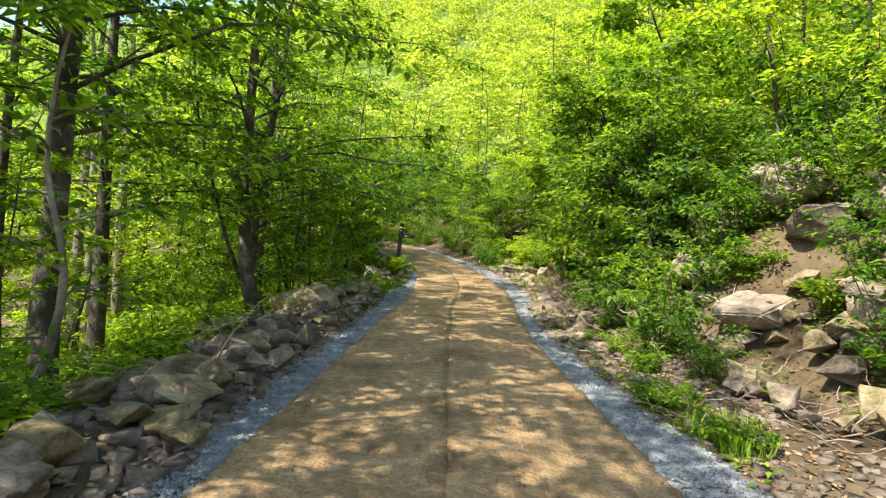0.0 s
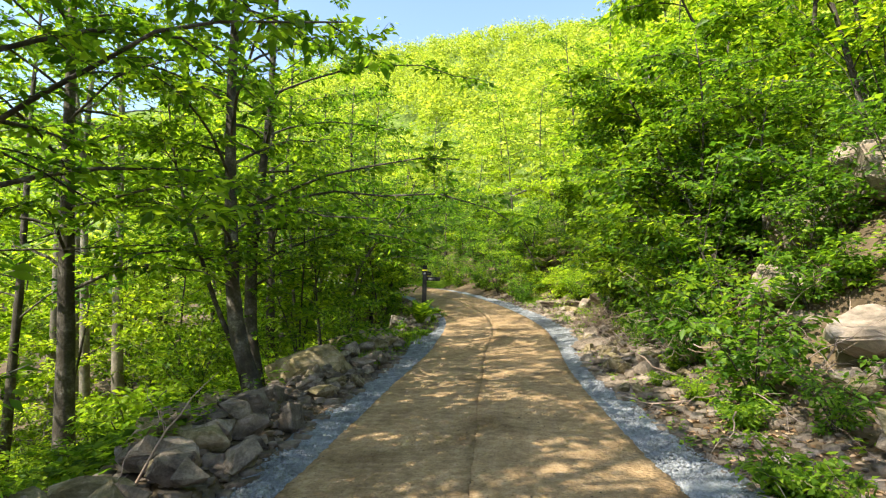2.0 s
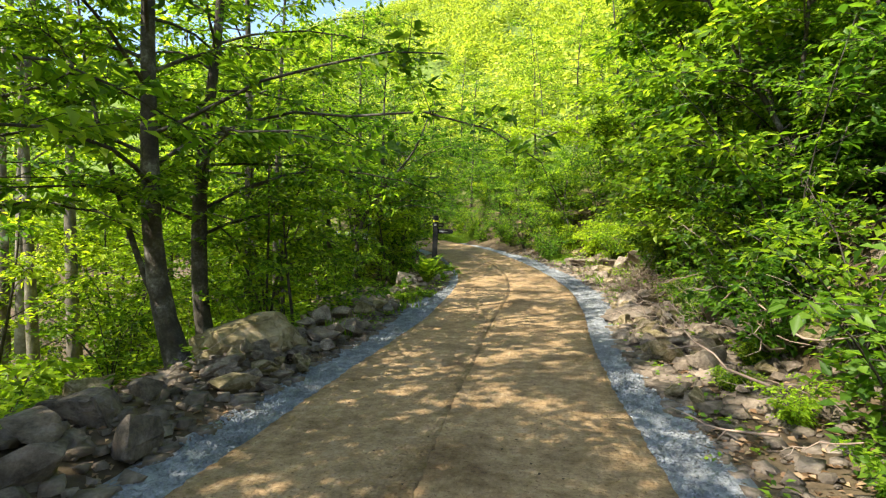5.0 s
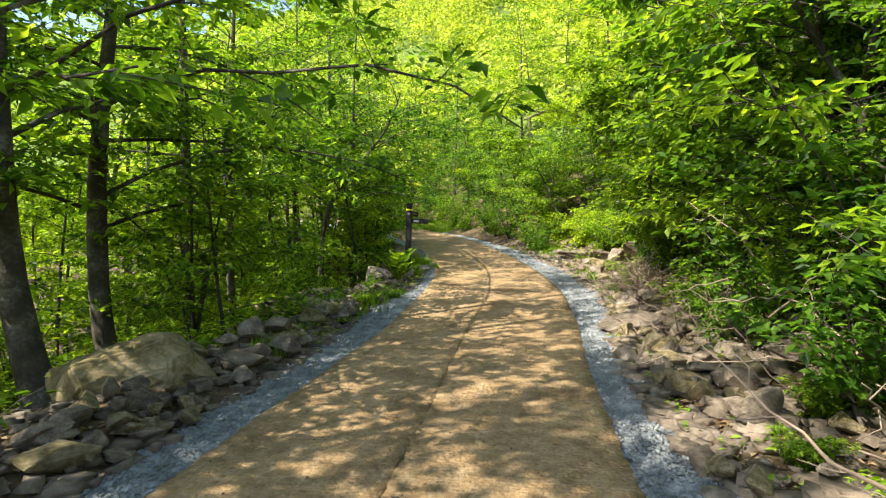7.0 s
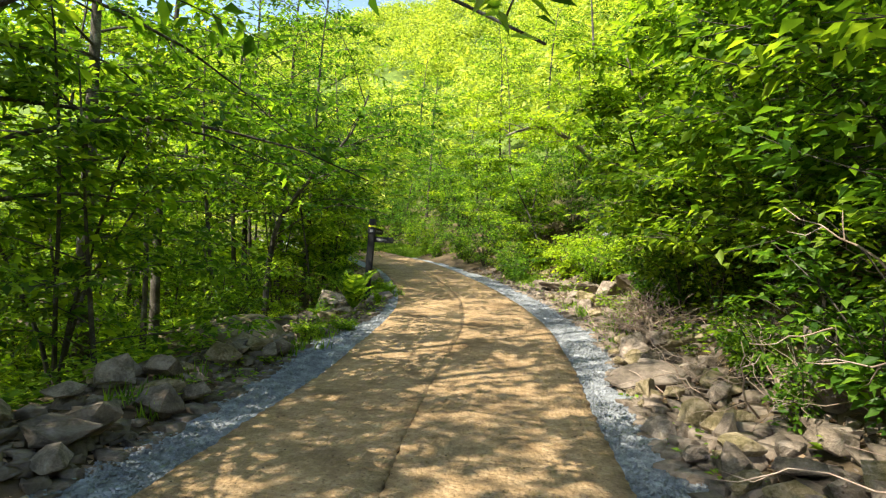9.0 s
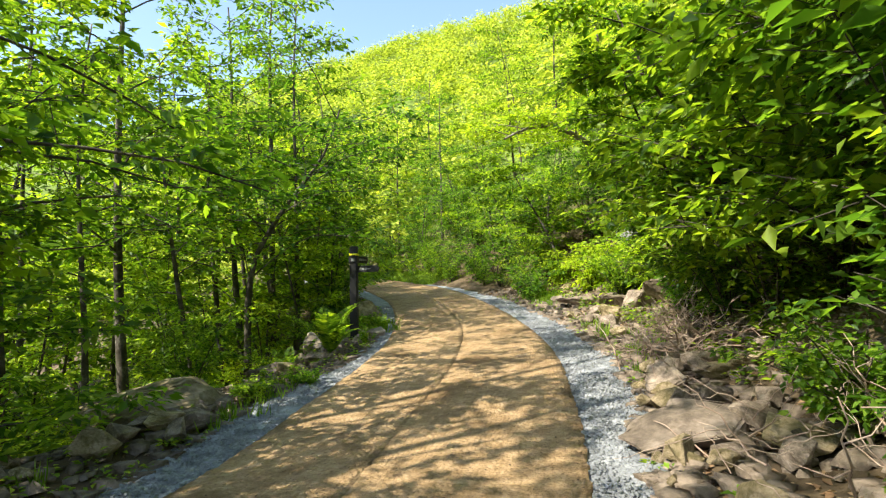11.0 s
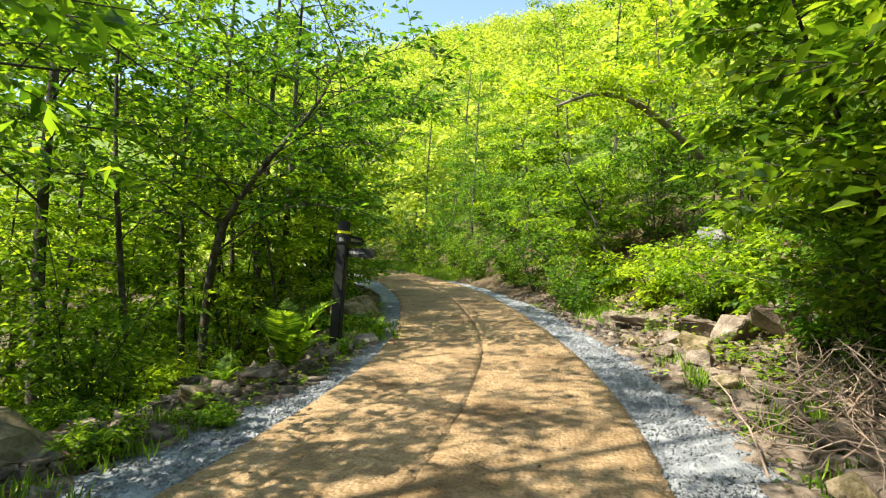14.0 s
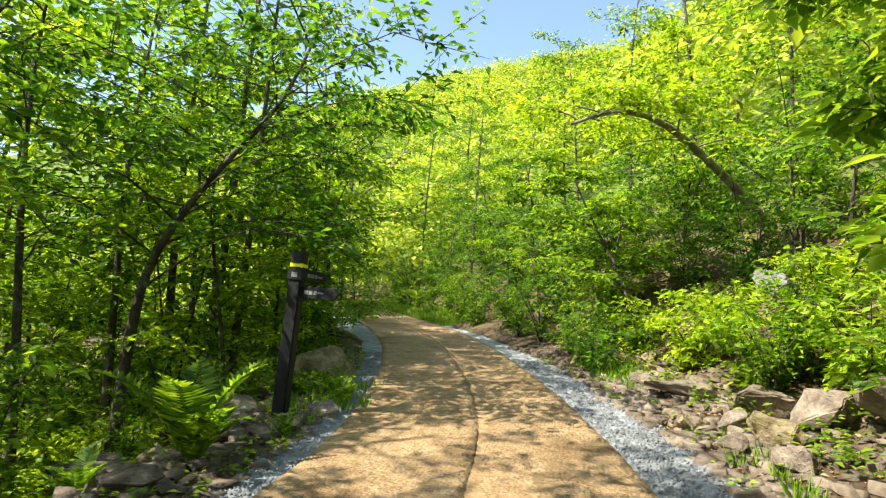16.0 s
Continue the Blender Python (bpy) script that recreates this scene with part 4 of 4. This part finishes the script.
# ---- boulders and stones ----
ROUND = rock_mesh("boulder", 71, M_ROCK_MOSS, 44, 3, 0.95)
B, L1 = "boulders", "large weathered tan boulder with mossy patches"
for x, y, sx, sy, sz, rz, tl, sink, lab in (
    (-3.42, 10.5, 1.35, 1.1, 1.1, 20, 4, 0.47, "large rounded mossy boulder against the twin trees"),
    (-3.95, 15.5, 1.75, 1.1, 0.95, 25, 3, 0.36, "broad flat-topped pale boulder beside the gravel"),
    (-4.1, 8.8, 0.6, 0.5, 0.6, 40, 20, 0.1, "pale angular rock on the stone edge"),
    (-2.75, 5.9, 0.8, 0.55, 0.5, 60, 5, 0.25, L1), (-2.6, 4.4, 0.8, 0.6, 0.42, 20, -6, 0.25, L1), (-3.3, 6.6, 0.8, 0.6, 0.55, 90, 8, 0.3, L1), (-3.0, 7.7, 0.7, 0.5, 0.5, 35, -8, 0.25, L1),
    (4.0, 8.0, 1.7, 1.3, 1.05, 15, 8, 0.25, "large sunlit angular boulder on the bank"), (4.7, 6.9, 1.0, 0.9, 0.9, 50, -10, 0.15, L1), (4.9, 5.9, 0.9, 0.8, 0.8, 80, 10, 0.15, L1),
    (4.3, 10.3, 1.3, 1.1, 1.15, 10, 10, 0.2, "dark overhanging rock face on the bank"), (5.0, 9.2, 1.7, 1.4, 1.5, 60, -8, 0.15, "dark overhanging rock face on the bank"), (3.55, 9.6, 1.0, 0.9, 1.0, 30, 10, 0.15, L1),
    (4.6, 11.4, 0.9, 0.8, 0.85, 70, -12, 0.1, "dark overhanging rock face on the bank"), (5.3, 10.7, 1.0, 0.9, 0.95, 35, 12, 0.1, "dark overhanging rock face on the bank"), (4.9, 8.4, 1.1, 1.0, 1.0, 25, -9, 0.12, L1), (5.7, 8.0, 1.3, 1.1, 1.2, 80, 9, 0.12, L1),
    (3.2, 11.6, 1.1, 0.9, 1.1, 45, 5, 0.1, L1), (2.6, 12.6, 0.8, 0.7, 0.9, 75, 5, 0.15, L1),
    (1.68, 14.4, 1.05, 0.65, 0.6, 10, 4, 0.22, "brown boulder at the gravel edge"), (1.85, 15.9, 0.65, 0.6, 0.65, 70, -6, 0.2, "brown boulder at the gravel edge"),
    (1.35, 22.95, 1.15, 0.7, 0.35, 5, 3, 0.2, "flat stone slab lying by the gravel"), (2.0, 22.1, 0.95, 0.75, 0.7, 40, 5, 0.2, L1), (2.4, 21.4, 0.9, 0.8, 0.75, 80, -7, 0.2, L1), (2.8, 20.8, 0.9, 0.8, 0.8, 20, 5, 0.2, L1),
    (1.75, 21.0, 0.6, 0.5, 0.45, 0, 6, 0.2, L1), (0.85, 23.6, 0.5, 0.4, 0.4, 30, 5, 0.2, L1), (1.0, 24.6, 0.8, 0.6, 0.4, 60, 3, 0.2, L1), (0.3, 26.4, 0.8, 0.6, 0.55, 10, 5, 0.2, L1),
    (-3.95, 22.6, 0.95, 0.8, 0.85, 15, 4, 0.2, "rounded grey boulder behind the signpost"), (-4.3, 20.9, 0.9, 0.8, 0.7, 70, 5, 0.2, L1), (-4.7, 19.5, 0.9, 0.7, 0.7, 35, -5, 0.2, L1), (-3.9, 18.6, 0.65, 0.55, 0.5, 0, 5, 0.2, L1),
    (-3.02, 20.05, 0.4, 0.32, 0.32, 50, 5, 0.15, "grey stone at the foot of the signpost"), (-2.92, 20.7, 0.4, 0.34, 0.36, 10, -5, 0.15, "grey stone at the foot of the signpost"), (-3.4, 19.6, 0.5, 0.4, 0.35, 80, 5, 0.2, "grey stone at the foot of the signpost"),
):
    rock(x, y, sx, sy, sz, rz, tl, sink, "boulder", lab, B, ROUND if "rounded" in lab or "broad" in lab else ROCKS[int(rock_rng.integers(6))])
pale = rock(2.5, 23.3, 0.6, 0.5, 0.55, 20, 5, 0.0, "boulder", "pale grey boulder among bushes on the bank", B, rock_mesh("boulder", 99, M_ROCK_PALE), z=2.0)


def heap(n, fx, fy, lo, hi, lift=0.0, group="loose stones", label=""):
    for _ in range(n):
        x, y = fx(), fy()
        s = float(rock_rng.uniform(lo, hi))
        x = x(y) if callable(x) else x
        rock(x, y, s * rock_rng.uniform(0.8, 1.35), s * rock_rng.uniform(0.7, 1.0), s * rock_rng.uniform(0.6, 0.95), rock_rng.uniform(0, 360), rock_rng.uniform(-25, 25), 0.15, "rock", label, group, z=gz(x, y) + rock_rng.uniform(0, lift))


U = rock_rng.uniform
heap(32, lambda: U(-3.05, -2.35), lambda: U(9.0, 10.2), 0.14, 0.34, 0.12, "rubble pile by the boulder", "broken tan stone in the pile beside the boulder")
heap(46, lambda: (lambda y: float(gravel_left(y)) - U(0.08, 1.25)), lambda: U(2.6, 9.2), 0.2, 0.55, 0.1)
heap(28, lambda: (lambda y: float(gravel_left(y)) - U(0.1, 1.1)), lambda: U(10.8, 15.4), 0.2, 0.5, 0.08)
heap(18, lambda: (lambda y: float(gravel_left(y)) - U(0.15, 2.2)), lambda: U(15.6, 23), 0.14, 0.42, 0.04)
heap(62, lambda: U(3.0, 5.4), lambda: U(4.6, 8.0), 0.22, 0.65, 0.2, "rockfall on the bank", "sunlit broken tan rock of the rockfall")
heap(88, lambda: (lambda y: float(gravel_right(y)) + U(0.0, 1.5)), lambda: U(9.3, 16.5), 0.16, 0.46, 0.1)
heap(8, lambda: (lambda y: float(gravel_right(y)) + U(1.0, 2.6)), lambda: U(8.6, 15), 0.25, 0.6, 0.05)
heap(28, lambda: (lambda y: float(gravel_right(y)) + U(0.05, 1.9)), lambda: U(16, 27), 0.14, 0.45, 0.06)

# ---- signpost ----
def box_mesh(name, sx, sy, sz, material, bev=0.008):
    bm = bmesh.new()
    bmesh.ops.create_cube(bm, size=1)
    bmesh.ops.scale(bm, vec=(sx, sy, sz), verts=bm.verts)
    bmesh.ops.bevel(bm, geom=bm.edges[:], offset=bev, segments=2, affect='EDGES')
    me = bpy.data.meshes.new(name)
    bm.to_mesh(me)
    bm.free()
    me.materials.append(material)
    return me


def arrow_mesh(name, length, h, thick, material):
    """A board with one pointed end, along +x from 0."""
    bm = bmesh.new()
    pts = [(0, -h / 2), (length - h * 0.35, -h / 2), (length, 0), (length - h * 0.35, h / 2), (0, h / 2)]
    face = bm.faces.new([bm.verts.new((x, -thick / 2, z)) for x, z in pts])
    ext = bmesh.ops.extrude_face_region(bm, geom=[face])
    bmesh.ops.translate(bm, vec=(0, thick, 0), verts=[v for v in ext["geom"] if isinstance(v, bmesh.types.BMVert)])
    bmesh.ops.recalc_face_normals(bm, faces=bm.faces[:])
    bmesh.ops.bevel(bm, geom=bm.edges[:], offset=0.004, segments=1, affect='EDGES')
    me = bpy.data.meshes.new(name)
    bm.to_mesh(me)
    bm.free()
    me.materials.append(material)
    return me


def signpost():
    root = new("signpost")
    h = 1.9
    post = part("post", box_mesh("post", 0.15, 0.15, h, M_POST, 0.015), root)
    post.location = (0, 0, h / 2 - 0.24)
    top = h - 0.24
    part("yellow_band", box_mesh("yellow_band", 0.157, 0.157, 0.05, M_YELLOW, 0.006), root, "bright yellow reflective band").location = (0, 0, top - 0.17)
    cap = part("collar", box_mesh("collar", 0.18, 0.18, 0.13, M_POST, 0.012), root)
    cap.location = (0, 0, top - 0.28)
    mark = part("emblem", box_mesh("emblem", 0.07, 0.004, 0.06, M_WHITE, 0.001), root, "faded pale emblem")
    mark.location = (0.0, -0.0925, top - 0.28)
    for zz, yaw, ln in ((top - 0.47, -12, 0.52), (top - 0.27, 70, 0.42)):
        board = part("sign_board", arrow_mesh("sign_board", ln, 0.135, 0.035, M_POST), root, "dark arrow board with pale lettering")
        board.matrix_basis = pose(0.05, 0, zz, 0, 0, yaw)
        for bx, bw, bh in ((0.10, 0.05, 0.045), (0.16, 0.05, 0.045), (0.22, 0.04, 0.045), (0.29, 0.08, 0.02)):
            t = part("lettering", box_mesh("lettering", bw, 0.004, bh, M_WHITE, 0.001), board, "pale illegible lettering")
            t.location = (bx, -0.0185, 0)
    return tagged(root, "dark painted wooden signpost with arrow boards and yellow band", "signpost")


post = signpost()
post.matrix_basis = pose(-3.28, 20.42, gz(-3.28, 20.42) + 0.22, -1, 3.0, 6)


# ---- ferns ----
def frond_mesh(seed, length):
    rng = np.random.default_rng(seed)
    s = np.linspace(0, 1, 30)
    curve = np.stack([length * (0.55 * s + 0.12 * s ** 2), 0 * s, length * (0.95 * s - 0.45 * s ** 2.2)], 1)
    tan = unit(np.gradient(curve, axis=0))
    n = len(s) - 3
    base = np.repeat(curve[3:], 2, 0)
    side = np.tile([[0, 1.0, 0], [0, -1.0, 0]], (n, 1))
    t2 = np.repeat(tan[3:], 2, 0)
    w = np.repeat(length * 0.2 * np.sin(np.clip(s[3:] * 1.02, 0, 1) ** 0.75 * math.pi * 0.97 + 0.05), 2)
    up = np.cross(t2, [0, 1.0, 0]) * -1
    v, t = leaves(base, side + t2 * 0.35 + rng.normal(0, 0.06, (2 * n, 3)), up, np.maximum(w, 0.02), np.full(2 * n, length * 0.035))
    tv, tf = tube(curve, 0.005 * (1 - 0.8 * s), 3)
    tt = np.array([f for q in tf[:-1] for f in ((q[0], q[1], q[2]), (q[0], q[2], q[3]))]) + len(v)
    return tri_mesh("frond", np.concatenate([v, np.array(tv)]), np.concatenate([t, tt]), M_LEAF)


FRONDS = [frond_mesh(60 + i, 0.85 + 0.12 * i) for i in range(3)]


def fern(x, y, n, s, seed):
    rng = np.random.default_rng(seed)
    root = new("fern")
    root.matrix_basis = pose(x, y, gz(x, y)) @ Matrix.Diagonal((s, s, s, 1))
    for i in range(n):
        f = part("frond", FRONDS[i % 3], root)
        k = rng.uniform(0.75, 1.05)
        f.matrix_basis = pose(0, 0, 0, 0, rng.uniform(-30, 4), 360 * i / n + rng.uniform(-12, 12)) @ Matrix.Diagonal((k, k, k, 1))
    return tagged(root, "bright green fern with long feathery fronds among stones", "fern", "ferns")


fern(-3.12, 18.8, 14, 1.2, 1)
fern(-3.0, 21.4, 9, 0.6, 2)
fern(-2.85, 19.8, 7, 0.4, 3)
fern(-3.6, 18.2, 8, 0.5, 4)


# ---- dead wood ----
def stick(seed, length, r, forks):
    rng = np.random.default_rng(seed)
    u = np.linspace(0, 1, 8)
    p = np.stack([length * u, np.cumsum(rng.normal(0, 0.03, 8)) * length, np.cumsum(rng.normal(0.01, 0.03, 8)) * length], 1)
    pieces = [tube(p, r * (1 - 0.75 * u), 6)]
    for _ in range(forks):
        q0 = curve_at(p, rng.uniform(0.2, 0.85))
        q1 = q0 + unit(np.array([0.7, rng.uniform(-1, 1), rng.uniform(-0.3, 0.9)])) * length * rng.uniform(0.15, 0.4)
        mid = (q0 + q1) / 2 + rng.normal(0, 0.03, 3) * length
        pieces.append(tube([q0, mid, q1], [r * 0.5, r * 0.35, r * 0.12], 4))
    return mesh_from("twig", *joined(pieces), M_TWIG)


STICKS = [stick(80 + i, 1.0, 0.006 + 0.003 * (i % 3), i % 4) for i in range(7)]
wood_rng = np.random.default_rng(11)


def brush(name, cx, cy, rx, ry, n, lo, hi, label, up=0.35):
    root = new(name)
    root.matrix_basis = pose(cx, cy, gz(cx, cy))
    for i in range(n):
        f = part("twig", STICKS[int(wood_rng.integers(7))], root)
        dx, dy = wood_rng.normal(0, rx), wood_rng.normal(0, ry)
        k = wood_rng.uniform(lo, hi)
        f.matrix_basis = pose(dx, dy, gz(cx + dx, cy + dy) - gz(cx, cy) + wood_rng.uniform(0.01, up), wood_rng.uniform(0, 360), wood_rng.uniform(-50, 20), wood_rng.uniform(0, 360)) @ Matrix.Diagonal((k, k, k, 1))
    return tagged(root, label, "brushwood", "brushwood heaps")


brush("brushwood", 2.2, 17.0, 0.28, 0.5, 110, 0.4, 1.0, "heap of dry pale brown twigs on the bank")
brush("brushwood", 2.3, 18.1, 0.25, 0.5, 70, 0.4, 0.9, "heap of dry pale brown twigs on the bank")
brush("brushwood", 2.1, 13.4, 0.3, 0.8, 35, 0.3, 0.8, "dry tangled twigs and roots among stones")
brush("brushwood", 2.6, 8.8, 0.5, 1.2, 45, 0.4, 1.1, "dead stems and twigs under the shrubs", 0.8)
brush("brushwood", 3.2, 5.2, 0.5, 0.7, 40, 0.3, 1.0, "dry twigs and litter beside the rockfall", 0.25)
brush("brushwood", -3.4, 5.2, 0.4, 1.0, 18, 0.4, 1.0, "fallen twigs lying on the edge stones", 0.2)
brush("brushwood", 2.7, 11.2, 0.4, 0.8, 18, 0.4, 0.9, "dead pale branches poking out of the shrubs", 1.2)
for x, y, rz, k in ((0.35, 23.0, 12, 0.3), (0.05, 21.6, 170, 0.12), (0.25, 20.9, 40, 0.16), (-1.3, 7.0, 60, 0.12), (0.4, 12.6, 20, 0.1), (-0.1, 16.2, 100, 0.1)):
    o = new("fallen_twig", STICKS[0])
    o.matrix_basis = pose(x, y, float(rise(y)) + 0.042, 0, 0, rz) @ Matrix.Diagonal((k, k, k, 1))
    tagged(o, "small dark fallen twig lying on the mat", "twig", "fallen twigs")


# ---- wooded hills ----
def hill_woods():
    rng = np.random.default_rng(9)
    n = 1500
    y = rng.uniform(0, 1, n) ** 0.8 * 190 + 46
    x = rng.uniform(-1, 0.75, n) * (22 + 0.55 * y)
    xr, yr = rng.uniform(9, 45, 200), rng.uniform(-5, 45, 200)
    xl, yl = rng.uniform(-90, -40, 200), rng.uniform(0, 80, 200)
    xm, ym = rng.uniform(3, 40, 330), rng.uniform(30, 78, 330)
    x, y = np.concatenate([x, xr, xl, xm, rng.uniform(-24, 4, 90)]), np.concatenate([y, yr, yl, ym, rng.uniform(41, 60, 90)])
    z = ground_z(x, y)
    dist = np.hypot(x, y)
    size = rng.uniform(2.2, 4.0, len(x))
    per = np.where(dist < 70, 170, 115)
    t = np.repeat(np.arange(len(x)), per)
    m = len(t)
    d = unit(rng.normal(0, 1, (m, 3)))
    d[:, 2] = np.abs(d[:, 2]) * 1.2 - 0.3
    lump = 1 + 0.25 * np.sin(d[:, 0] * 5 + t) + 0.2 * np.sin(d[:, 1] * 7 + 2 * t)
    r = rng.uniform(0.55, 1.0, m) * lump
    c = np.stack([x, y, z + size * 0.85], 1)
    base = c[t] + d * (size[t] * r)[:, None] * [1, 1, 1.1]
    ll = np.where(dist[t] < 70, 0.42, 0.75) * rng.uniform(0.6, 1.3, m)
    along = rng.normal(0, 1, (m, 3)) * [1, 1, 0.4]
    nrm = d + rng.normal(0, 0.4, (m, 3)) + [0, 0, 0.5]
    ob = new("hillside_woods", tri_mesh("hillside_woods", *leaves(base, along, nrm, ll, ll * 0.6), M_LEAF_HILL))
    tagged(ob, "sunlit yellow-green woodland covering the hillside", "woodland", kind="stuff")


hill_woods()
